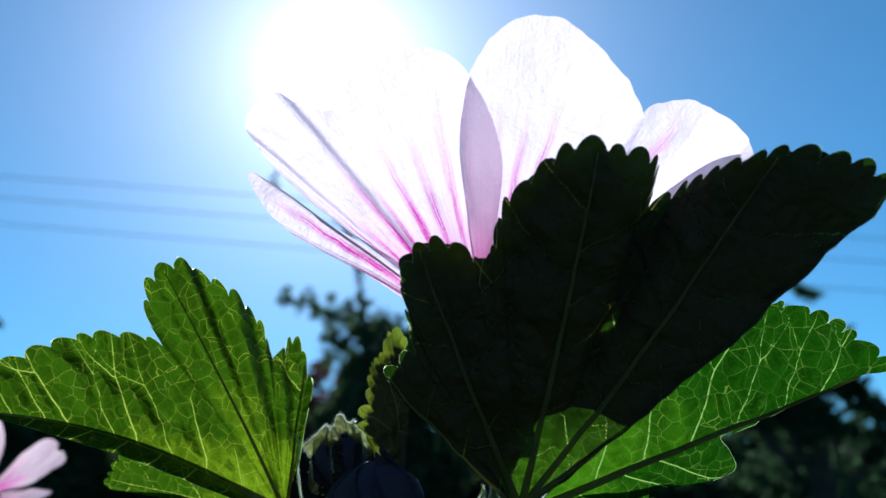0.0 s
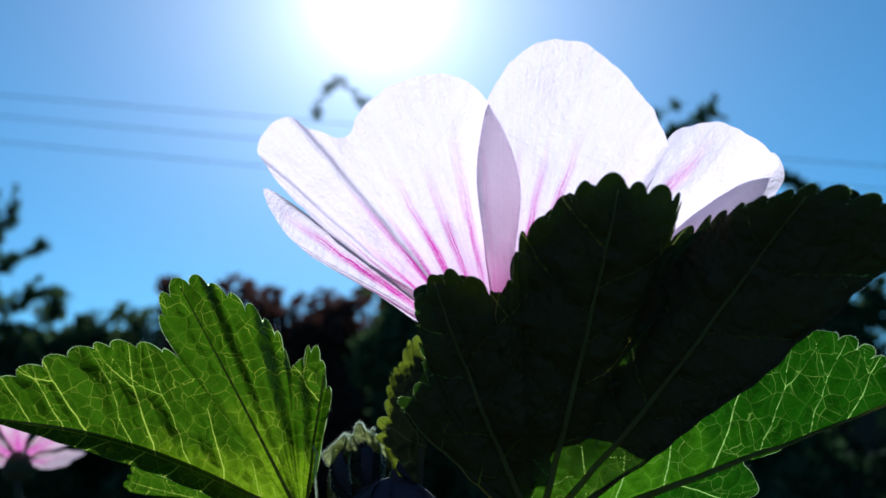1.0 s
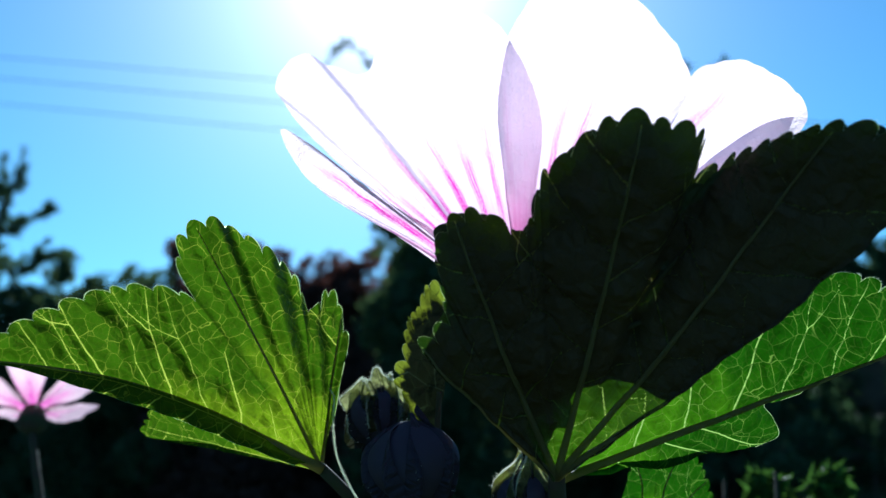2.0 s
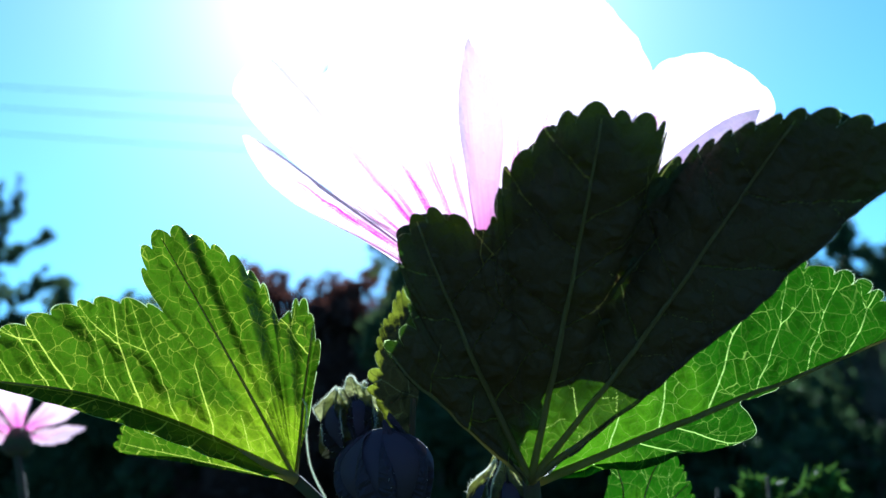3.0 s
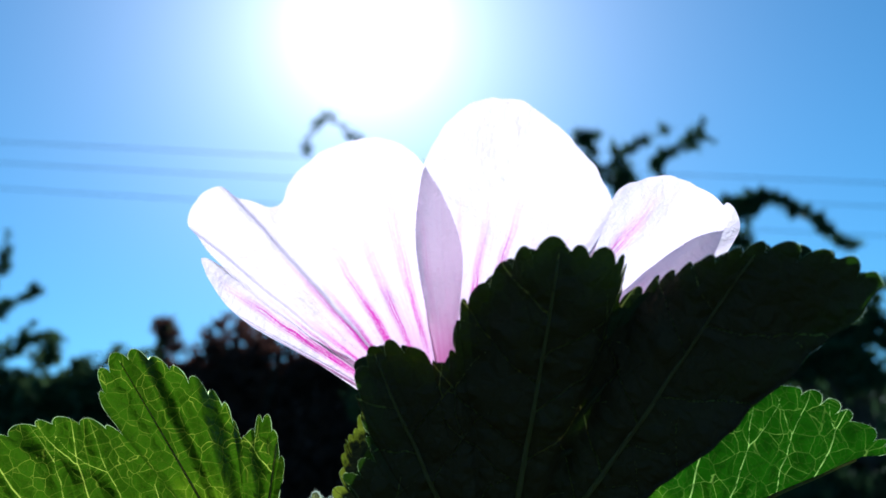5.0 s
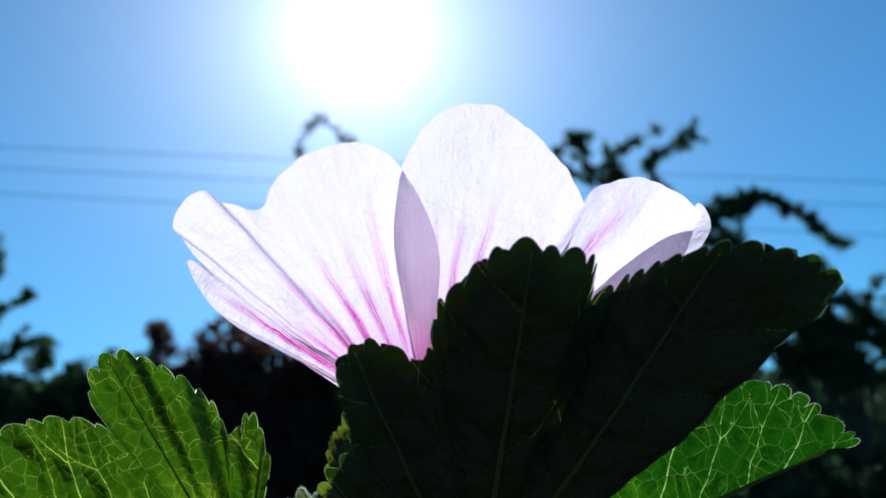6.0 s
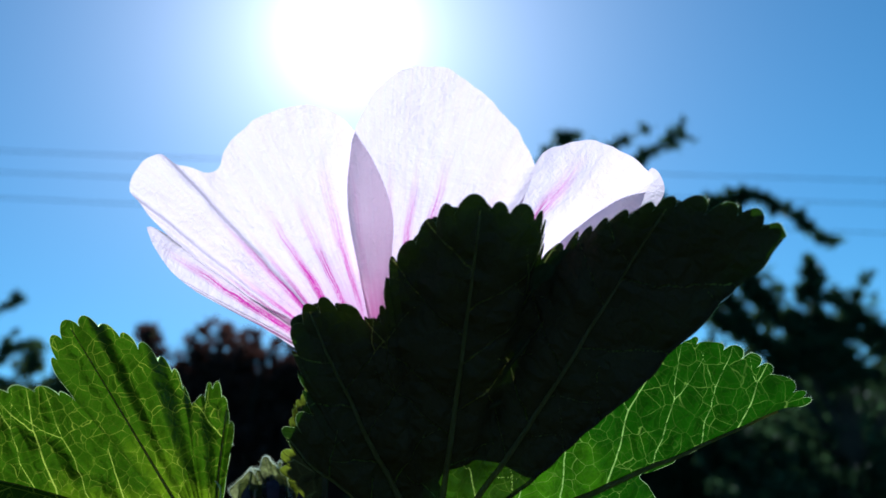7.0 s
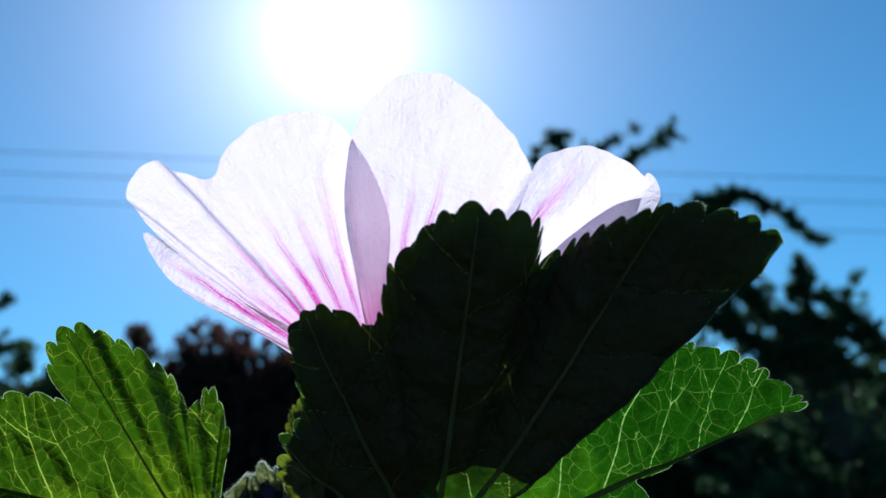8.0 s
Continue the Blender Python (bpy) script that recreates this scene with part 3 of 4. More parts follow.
def make_shrub(name, foot, size, label, material, seed, leaves=16000, leaf=0.055, ragged=0.35):
    """A dense shrub: several stems from the foot and an uneven mass of leaves."""
    rng = np.random.RandomState(seed)
    root = tagged(new(name), label, "shrub")
    root.location = foot
    foot = np.array(foot, float)
    w, d, h = size
    for k in range(5):
        th = 2 * np.pi * k / 5 + rng.uniform(0, 0.6)
        tip = foot + np.array([math.cos(th) * w * 0.35, math.sin(th) * d * 0.35, h * rng.uniform(0.7, 0.95)])
        path = foot + (tip - foot) * np.linspace(0, 1, 8)[:, None] + np.cumsum(rng.randn(8, 3) * 0.03, 0) * [1, 1, 0]
        v, f = tube_arrays(path, np.linspace(0.035, 0.008, 8), 6)
        ob = mesh_object("stem", v, f, BARK)
        ob.parent = root
        ob.data.transform(Matrix.Translation(-root.location))
    centres, radii = [], []
    for _ in range(110):
        z = rng.uniform(0, 1) ** 0.8
        r = (1 - 0.45 * z ** 2.5) * rng.uniform(0, 1) ** 0.5
        th = rng.uniform(0, 2 * np.pi)
        centres.append(foot + np.array([math.cos(th) * w * 0.5 * r, math.sin(th) * d * 0.5 * r, h * z * rng.uniform(1 - ragged * 0.5, 1.0)]))
        radii.append(rng.uniform(0.12, 0.30))
    for _ in range(9):  # single shoots that stand out of the top
        th = rng.uniform(0, 2 * np.pi)
        c = foot + np.array([math.cos(th) * w * 0.4, math.sin(th) * d * 0.4, h * rng.uniform(0.92, 1.0)])
        lean = rng.randn(3) * [0.06, 0.06, 0.02]
        for q in range(rng.randint(1, 5)):
            centres.append(c + np.array([0, 0, 0.07 * q]) + lean * q + rng.randn(3) * 0.02)
            radii.append(rng.uniform(0.04, 0.09))
    leaf_cloud("foliage", centres, radii, leaves, leaf, material, root, seed + 9)
    return root


def make_hedges():
    rng = np.random.RandomState(4)
    for k in range(16):
        x = -6.2 + k * 0.9 + rng.uniform(-0.25, 0.25)
        h = 2.60 + 0.12 * math.sin(k * 1.7) + rng.uniform(-0.15, 0.12) - (0.35 if k > 8 else 0) + (0.03 if 2 < k < 7 else 0)
        red = k in (4, 5, 6)
        make_shrub("hedge_shrub", (x, 12.0 + rng.uniform(-0.5, 0.5), 0), (1.5, 1.5, h), "dense bronze-leaved shrub in a hedgerow" if red else "dense dark green hedge shrub, out of focus",
                   FOL_RED if red else FOL_HEDGE, 100 + k)
    for k in range(9):
        make_shrub("hedge_shrub", (-4.6 + k * 1.05 + rng.uniform(-0.2, 0.2), 13.4, 0), (1.6, 1.2, 2.35 + rng.uniform(-0.2, 0.1)), "dense dark green hedge shrub, out of focus", FOL_HEDGE, 300 + k, 12000)


make_hedges()
tall = make_tree("tree", (-5.45, 13.0, 0), 3.2, 1.2, "dark leafy tree beyond the hedge", "tree", FOL_TREE, 21, 8000, 0.045, 0.11, 0.2, 14)
slim = make_shrub("tree", (-0.56, 9.5, 0), (1.1, 1.0, 2.82), "slim dense dark tree behind the flower", FOL_HEDGE, 41, 22000, 0.045)
slim["category"] = "tree"
fruit = make_tree("tree", (2.45, 9.0, 0), 1.95, 1.1, "dark leafy fruit tree with gaps of sky", "tree", FOL_TREE, 31, 17000, 0.034, 0.05, 0.12, 24)
make_tree("tree", (3.6, 10.5, 0), 2.1, 1.3, "dark leafy tree with low spreading limbs", "tree", FOL_TREE, 33, 15000, 0.034, 0.06, 0.1, 18)
add_bough(fruit, [(191.89, 900.00, 248.39), (148.70, 900.00, 290.11), (112.69, 900.00, 336.54), (121.70, 900.00, 352.65), (142.29, 900.00, 362.91)], FOL_TREE, 5, count=525, puff=0.075)
add_bough(fruit, [(185.54, 900.00, 264.50), (153.83, 900.00, 306.05), (178.24, 900.00, 317.16), (212.45, 900.00, 305.46), (239.36, 900.00, 281.31)], FOL_TREE, 6, count=650, puff=0.075)
add_bough(fruit, [(154.63, 900.00, 265.83), (107.93, 900.00, 324.43), (61.27, 900.00, 338.90), (46.15, 900.00, 354.10), (70.84, 900.00, 367.54)], FOL_TREE, 7, count=412, puff=0.070)
add_bough(fruit, [(215.85, 900.00, 216.08), (216.11, 900.00, 239.50), (224.24, 900.00, 264.82)], FOL_TREE, 9, count=375, puff=0.075)
add_bough(fruit, [(237.91, 900.00, 207.43), (247.81, 900.00, 230.34), (237.90, 900.00, 246.44), (269.41, 900.00, 217.77)], FOL_TREE, 10, count=625, puff=0.093)
add_bough(fruit, [(136.12, 900.00, 271.25), (99.65, 900.00, 312.86), (73.62, 900.00, 342.55), (64.08, 900.00, 366.59)], FOL_TREE, 12, count=525, puff=0.075)
add_bough(fruit, [(151.59, 900.00, 270.69), (118.98, 900.00, 308.06), (85.71, 900.00, 346.20), (105.29, 900.00, 362.83)], FOL_TREE, 13, count=525, puff=0.070)
add_bough(fruit, [(151.31, 900.00, 266.73), (143.54, 900.00, 295.02), (165.93, 900.00, 308.31), (191.31, 900.00, 318.71)], FOL_TREE, 14, count=525, puff=0.087)
add_bough(fruit, [(229.3, 900.0, 206.6), (227.8, 900.0, 230.0), (227.4, 900.0, 245.8), (227.0, 900.0, 261.6)], FOL_TREE, 51, count=475, puff=0.064)
add_bough(fruit, [(243.7, 900.0, 198.2), (219.0, 900.0, 218.7), (234.8, 900.0, 223.8), (243.1, 900.0, 229.3)], FOL_TREE, 52, count=650, puff=0.087)
add_bough(fruit, [(243.7, 900.0, 198.2), (222.8, 900.0, 218.5), (200.9, 900.0, 231.2), (183.3, 900.0, 249.7)], FOL_TREE, 53, count=875, puff=0.110)
add_bough(fruit, [(250.5, 900.0, 190.2), (214.1, 900.0, 207.2), (184.2, 900.0, 216.3), (162.0, 900.0, 227.1)], FOL_TREE, 54, count=1000, puff=0.116)
add_bough(fruit, [(288.3, 900.0, 188.6), (274.9, 900.0, 204.6), (260.7, 900.0, 214.9), (245.9, 900.0, 219.4)], FOL_TREE, 55, count=650, puff=0.087)
add_bough(fruit, [(272.4, 900.0, 181.6), (243.3, 900.0, 194.4), (220.9, 900.0, 199.2), (193.9, 900.0, 196.5)], FOL_TREE, 56, count=1000, puff=0.116)
add_bough(tall, [(-536.8, 1300.0, 290.4), (-527.3, 1300.0, 319.6), (-517.7, 1300.0, 349.1), (-508.3, 1300.0, 366.9), (-505.1, 1300.0, 379.9)], FOL_TREE, 57, count=650, puff=0.116)
add_bough(tall, [(-526.0, 1300.0, 302.1), (-509.7, 1300.0, 319.8), (-490.1, 1300.0, 334.6), (-471.8, 1300.0, 342.3)], FOL_TREE, 58, count=650, puff=0.116)
add_bough(tall, [(-529.7, 1300.0, 273.0), (-500.9, 1300.0, 279.1), (-478.3, 1300.0, 290.9), (-459.9, 1300.0, 295.7)], FOL_TREE, 59, count=875, puff=0.145)
add_bough(tall, [(-550.9, 1300.0, 319.5), (-544.3, 1300.0, 348.9), (-527.6, 1300.0, 363.8), (-525.3, 1300.0, 372.7)], FOL_TREE, 60, count=875, puff=0.145)
add_bough(slim, [(-72.36, 950.00, 284.10), (-86.17, 950.00, 344.18), (-106.19, 950.00, 383.59), (-118.09, 950.00, 397.78), (-132.22, 950.00, 397.79), (-141.56, 950.00, 381.39)], FOL_TREE, 8, count=220, puff=0.07, size=0.035)


def make_wires():
    for a, b, sag in (((-1043.03, 2200.00, 800.98), (862.29, 2200.00, 643.77), 30), ((-1040.81, 2200.00, 761.50), (857.23, 2200.00, 602.48), 40), ((-1038.20, 2200.00, 715.11), (850.91, 2200.00, 550.83), 45)):
        a, b = np.array(a), np.array(b)
        a, b = a + (a - b), b + (b - a)
        pts = [a + (b - a) * f - np.array([0, 0, sag * 4 * f * (1 - f) - sag]) for f in np.linspace(0, 1, 9)]
        ob = tube("power_line", pts, 0.7, 0.7, WIRE, 40, 6)
        tagged(ob, "thin dark overhead power line", "cable", group="overhead lines")


make_wires()

# ---------------------------------------------------------------- the mallow plant

plant = tagged(new("mallow_plant"), "flowering mallow with backlit lobed green leaves and pale pink bloom", "plant")
plant.location = (0.0, 0.22, 0.0)


def make_stems():
    node = (0.92, 18.60, 91.07)
    left = (-2.56, 20.50, 91.13)
    under(tube("stem", [(0, 22, 0), (1, 24, 30), (0, 23, 60), (0.6, 21.5, 80), (0.9, 20.6, 87), (1.0, 20.4, 89)], 0.55, 0.22, STEM, 40, 12), plant)
    under(tube("petiole", [(1.0, 20.3, 87.5), (1.00, 19.20, 90.02), (0.94, 18.80, 90.73), node], 0.20, 0.12, STEM), plant)
    under(tube("petiole", [(0.9, 20.4, 86), (-1.0, 20.8, 89.2), (-2.03, 20.60, 90.59), left], 0.13, 0.09, STEM), plant)


make_stems()


def make_flower():
    flower = new("flower")
    flower.parent = plant
    flower["label"] = "pale pink five-petalled mallow flower with magenta nerves"
    heart = Vector((0.41, 17.00, 93.19))
    flower.location = heart * CM - plant.location
    # petals, each as base and rim
    B = Fan(heart, [(-0.09, 16.60, 93.68), (-0.77, 16.50, 94.16), (-1.61, 16.27, 94.69), (-2.30, 16.00, 95.27), (-2.59, 15.78, 95.74), (-2.27, 15.64, 96.08), (-1.84, 15.58, 95.92), (-1.47, 15.50, 95.82),
                    (-1.20, 15.40, 96.22), (-0.59, 15.30, 96.50), (-0.01, 15.40, 96.49), (0.42, 15.60, 95.96), (0.65, 15.90, 95.29), (0.59, 16.20, 94.65), (0.45, 16.60, 93.93)],
            260, 70, bulge=(0, -0.15, 0), wave=0.10, seed=3, ragged=0.04, pleats=((0.43, 0.16, 0.085), (0.34, 0.11, 0.05), (0.60, 0.12, 0.02), (0.25, 0.06, -0.02)))
    C = Fan(heart, [(0.37, 16.60, 93.79), (0.18, 16.10, 94.77), (0.10, 15.90, 95.51), (0.23, 15.70, 96.31), (0.63, 15.50, 96.86), (1.11, 15.40, 97.00), (1.58, 15.40, 96.82), (2.06, 15.50, 96.39),
                    (2.41, 15.68, 95.84), (2.30, 16.00, 95.47), (1.77, 16.40, 94.62), (0.94, 16.70, 93.66)],
            200, 60, bulge=(0, -0.1, 0), wave=0.10, seed=5, ragged=0.045)
    D = Fan(heart, [(0.94, 16.80, 93.60), (1.90, 16.60, 94.66), (2.28, 16.40, 95.49), (2.54, 16.40, 96.11), (3.19, 16.70, 96.33), (3.67, 17.00, 96.27), (4.00, 17.20, 95.96),
                    (3.94, 17.20, 95.76), (3.60, 17.20, 95.16), (2.55, 17.10, 94.17), (1.23, 17.00, 93.42)],
            160, 50, bulge=(0, 0.05, -0.1), wave=0.13, seed=7, ragged=0.04)
    E = Fan(heart, [(1.25, 17.30, 93.60), (1.89, 17.50, 94.45), (2.63, 17.60, 95.21), (3.39, 17.80, 95.83), (3.99, 18.00, 96.13), (4.22, 18.20, 96.37), (4.34, 18.20, 96.11),
                    (4.14, 18.00, 95.66), (3.15, 17.70, 94.34), (1.24, 17.20, 93.29)],
            140, 40, bulge=(0, 0.05, 0), wave=0.06, seed=9, ragged=0.03)
    A = Fan(heart, [(-0.22, 17.10, 93.71), (-0.98, 17.30, 94.39), (-1.77, 17.50, 94.93), (-2.42, 17.60, 95.45), (-2.84, 17.57, 95.67), (-2.61, 17.55, 95.17), (-2.18, 17.50, 94.75), (-1.43, 17.35, 94.30), (-0.66, 17.20, 93.78), (0.01, 17.05, 93.32)],
            140, 40, bulge=(0, -0.05, 0), wave=0.10, seed=11, ragged=0.04, pleats=((0.30, 0.10, 0.05), (0.62, 0.08, -0.05)))
    for fan, strips, inner, far_side in ((B, 17, 1.0, 0.72), (C, 17, 0.62, 1.7), (D, 9, 2.0, 1.0), (E, 7, 2.0, 1.0), (A, 8, 1.5, 1.0)):
        fan.build("petal", PETAL, flower, strips=strips, weight=inner, far_side=far_side)
    v, f = tube_arrays(np.array([heart + Vector((0.15, 0.8, -0.3)), heart + Vector((0.1, 0.55, -0.18)), heart + Vector((0.03, 0.2, -0.05)), heart + Vector((0, 0.05, 0))]) * CM, np.array([0.1, 0.35, 0.3, 0.05]) * CM, 14)
    under(mesh_object("calyx", v, f, STEM), flower)
    under(tube("pedicel", [heart + Vector((0.15, 0.75, -0.28)), heart + Vector((0.5, 1.7, -0.9)), (0.53, 19.60, 92.22), (0.5, 20.3, 89.3)], 0.09, 0.12, STEM), flower)


make_flower()


def make_leaves():
    # the broad leaf in the flower's shade, which its tissue colour deepens
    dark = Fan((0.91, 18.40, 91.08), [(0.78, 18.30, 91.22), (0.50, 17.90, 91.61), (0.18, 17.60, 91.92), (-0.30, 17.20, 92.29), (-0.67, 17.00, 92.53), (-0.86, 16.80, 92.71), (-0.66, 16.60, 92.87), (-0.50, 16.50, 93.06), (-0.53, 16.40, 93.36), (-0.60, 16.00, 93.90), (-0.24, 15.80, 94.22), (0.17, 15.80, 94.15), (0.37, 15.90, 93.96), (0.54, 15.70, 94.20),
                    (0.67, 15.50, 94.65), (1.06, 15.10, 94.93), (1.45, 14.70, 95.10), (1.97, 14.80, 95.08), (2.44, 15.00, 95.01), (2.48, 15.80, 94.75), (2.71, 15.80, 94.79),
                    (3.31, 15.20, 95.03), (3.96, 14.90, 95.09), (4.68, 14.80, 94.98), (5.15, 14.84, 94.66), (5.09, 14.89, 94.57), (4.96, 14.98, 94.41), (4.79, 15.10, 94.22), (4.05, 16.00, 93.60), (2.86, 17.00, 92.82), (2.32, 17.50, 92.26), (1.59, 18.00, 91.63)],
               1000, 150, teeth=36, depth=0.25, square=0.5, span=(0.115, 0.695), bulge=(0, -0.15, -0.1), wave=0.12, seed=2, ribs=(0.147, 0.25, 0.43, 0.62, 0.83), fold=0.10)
    leaf = dark.build("leaf", LEAF_SHADED, plant, "broad lobed leaf, the flower's shadow deepened in its tissue colour", veins=4, seed=3, quilt=0.05, weight=1.1)
    dark.add_ribs(leaf, RIB, 0.06, 0.012)
    dark.add_margin(leaf, 0.002)
    rim_hairs(dark, leaf, 0.55, 0.72, 260, 31)
    # a glint on the edge, put in as a short pale tube
    glint = np.array([dark.at(t, 1.0) for t in (0.747, 0.750, 0.753, 0.757)])
    v, f = tube_arrays(glint * CM, np.array([0.004, 0.018, 0.016, 0.004]) * CM, 8)
    under(mesh_object("edge_glint", v, f, HAIR), leaf, "glint on the leaf edge, put in as a pale tube")
    # unseen second blade added close behind, on the sun's side, to shade it
    back = Vector(SUN_WAY) * 0.13
    hid = [(1.50, 17.30, 92.35), (0.82, 17.50, 92.12), (0.69, 17.70, 91.88), (0.64, 18.00, 91.44), (0.47, 17.90, 91.57), (0.13, 17.60, 91.89), (-0.38, 17.20, 92.25), (-0.78, 16.90, 92.55), (-0.63, 16.60, 92.86), (-0.52, 16.50, 93.08), (-0.53, 16.40, 93.37), (-0.62, 16.00, 93.92), (-0.25, 15.88, 94.16), (0.13, 15.90, 94.06), (0.39, 15.90, 93.77), (0.61, 15.65, 94.35),
           (1.12, 15.10, 94.89), (1.50, 14.85, 95.04), (1.99, 14.95, 95.01), (2.44, 15.60, 94.47), (2.74, 15.60, 94.62), (3.34, 15.20, 94.90), (4.01, 15.00, 95.00), (4.69, 14.90, 94.94),
           (5.09, 14.87, 94.62), (4.95, 14.98, 94.42), (4.73, 15.30, 94.19), (4.09, 16.02, 93.58), (2.93, 17.00, 92.77), (2.30, 17.40, 92.20), (1.79, 17.25, 92.33), (1.50, 17.30, 92.35)]
    core = Vector((1.50, 16.80, 92.83))
    shade = Fan(core + back, [tuple(Vector(p) + back) for p in hid], 520, 80, teeth=24, depth=0.15, span=(0.27, 0.72), wave=0.08, seed=12, ribs=(0.25, 0.47, 0.62, 0.8))
    # openings in the unseen blade, which let small lit spots through
    gaps = [tuple(Vector(p) + back) for p in ((1.90, 16.40, 93.30), (1.92, 16.35, 93.33), (1.94, 16.30, 93.38))]
    slits = [tuple(Vector(p) + back) for p in ((-0.43, 16.75, 93.51), (-0.38, 16.75, 93.45), (-0.33, 16.75, 93.38), (-0.28, 16.75, 93.31), (-0.48, 16.95, 93.20), (-0.42, 16.95, 93.15), (-0.36, 16.95, 93.09))]
    leaf = shade.build("leaf", LEAF_BLOCK, plant, "unseen lobed leaf added close behind the shaded one to block sun", holes=[(g, 0.19) for g in gaps] + [(g, 0.075) for g in slits])
    shade.add_ribs(leaf, STEM, 0.05, 0.012)
    # its sunlit neighbour
    lit = Fan((0.98, 18.80, 91.06), [(1.35, 18.75, 91.54), (2.06, 18.60, 92.18), (3.16, 18.40, 93.09), (4.23, 18.35, 93.83), (4.70, 18.40, 93.94), (5.23, 18.40, 93.77), (5.70, 18.50, 93.47), (6.08, 18.60, 93.08),
                   (5.46, 18.75, 92.86), (4.27, 18.90, 92.36), (3.81, 19.10, 92.16), (3.94, 19.40, 92.01), (4.03, 19.60, 91.78), (3.81, 19.70, 91.60), (2.96, 19.40, 91.53), (2.09, 19.00, 91.42)],
              1000, 270, teeth=9, depth=0.17, span=(0.320, 0.528), bulge=(0, -0.1, 0.0), wave=0.06, seed=4, ribs=(0.539,), fold=0.10)
    leaf = lit.build("leaf", LEAF_DEEP, plant, "sunlit green lobed leaf with glowing vein network", veins=5, seed=5, quilt=0.16, weight=0.95)
    lit.add_ribs(leaf, RIB, 0.07, 0.03)
    lit.add_margin(leaf, 0.006)
    rim_hairs(lit, leaf, 0.32, 0.56, 200, 32)
    # the leaf across the stem
    left = Fan((-2.56, 20.50, 91.13), [(-2.41, 20.50, 91.94), (-2.32, 20.60, 92.69), (-2.26, 20.60, 93.17), (-2.53, 20.60, 93.86), (-2.77, 20.20, 93.53), (-3.00, 19.70, 94.00), (-3.55, 19.10, 94.41),
                    (-4.02, 18.40, 94.56), (-4.42, 18.60, 94.32), (-4.50, 19.00, 93.89), (-4.44, 19.50, 93.62), (-4.93, 19.70, 93.77), (-5.65, 19.80, 93.78), (-6.42, 19.80, 93.55),
                    (-7.18, 19.80, 93.20), (-7.76, 19.80, 92.72), (-6.85, 19.50, 92.51), (-5.67, 19.60, 92.17), (-4.67, 19.75, 91.86), (-3.67, 19.95, 91.47), (-2.94, 20.20, 91.20)],
               1100, 250, teeth=27, depth=0.18, span=(0.04, 0.67), bulge=(0, -0.1, 0.05), wave=0.10, seed=6, ribs=(0.10, 0.335, 0.68), fold=0.12, bow=(0.70, 0.09, (0, 0, 0.33)),
               pleats=((0.305, 0.20, 0.20), (0.232, 0.22, 0.20), (0.165, 0.15, -0.13), (0.095, 0.11, 0.10), (0.44, 0.22, 0.07), (0.55, 0.16, 0.06)))
    leaf = left.build("leaf", LEAF, plant, "sunlit green lobed leaf with toothed edge", veins=(2, 0, 6), seed=7, quilt=0.27, weight=1.0)
    left.add_ribs(leaf, RIB, 0.09, 0.02, only=(0.68,))
    left.add_ribs(leaf, RIB, 0.036, 0.008, only=(0.335, 0.10))
    left.add_margin(leaf, 0.008)
    rim_hairs(left, leaf, 0.04, 0.66, 320, 33)
    lobe = Fan((-2.80, 21.00, 91.12), [(-3.66, 21.20, 91.51), (-4.72, 21.40, 91.99), (-5.31, 21.50, 92.17), (-5.54, 21.60, 91.94), (-5.62, 21.70, 91.63), (-4.54, 21.50, 91.53), (-3.49, 21.30, 91.32)],
               400, 70, teeth=7, depth=0.12, span=(0.34, 0.62), wave=0.05, seed=16, ribs=(0.5,), fold=0.05)
    low = lobe.build("basal_lobe", LEAF, leaf, veins=4, seed=17, quilt=0.04)
    # the young crumpled leaf by the buds
    young = Fan((-0.70, 20.25, 92.30), [(-0.92, 20.15, 91.50), (-1.18, 20.25, 91.85), (-1.38, 20.40, 92.25), (-1.48, 20.50, 92.60), (-1.41, 20.60, 92.96), (-1.29, 20.70, 93.32), (-1.14, 20.80, 93.69), (-0.99, 20.90, 93.95), (-0.81, 20.90, 93.90), (-0.69, 20.70, 93.46)],
                900, 130, teeth=12, depth=0.11, span=(0.27, 0.90), wave=0.26, seed=8, ribs=(0.4,), fold=0.05, curl=(0.03, -0.06, 0.02), ragged=0.12, uneven=0.75, square=0.85)
    leaf = young.build("leaf", LEAF_YOUNG, plant, "small crumpled young leaf, shaded blade and sunlit yellow-green rim in its colour", veins=4, seed=9)
    young.add_margin(leaf, 0.002)
    under(tube("leaf_stalk", [(0.95, 20.2, 88.5), (-0.70, 20.60, 90.60), (-0.80, 20.30, 91.50), (-0.78, 20.25, 92.30)], 0.07, 0.045, STEM), leaf)


make_leaves()


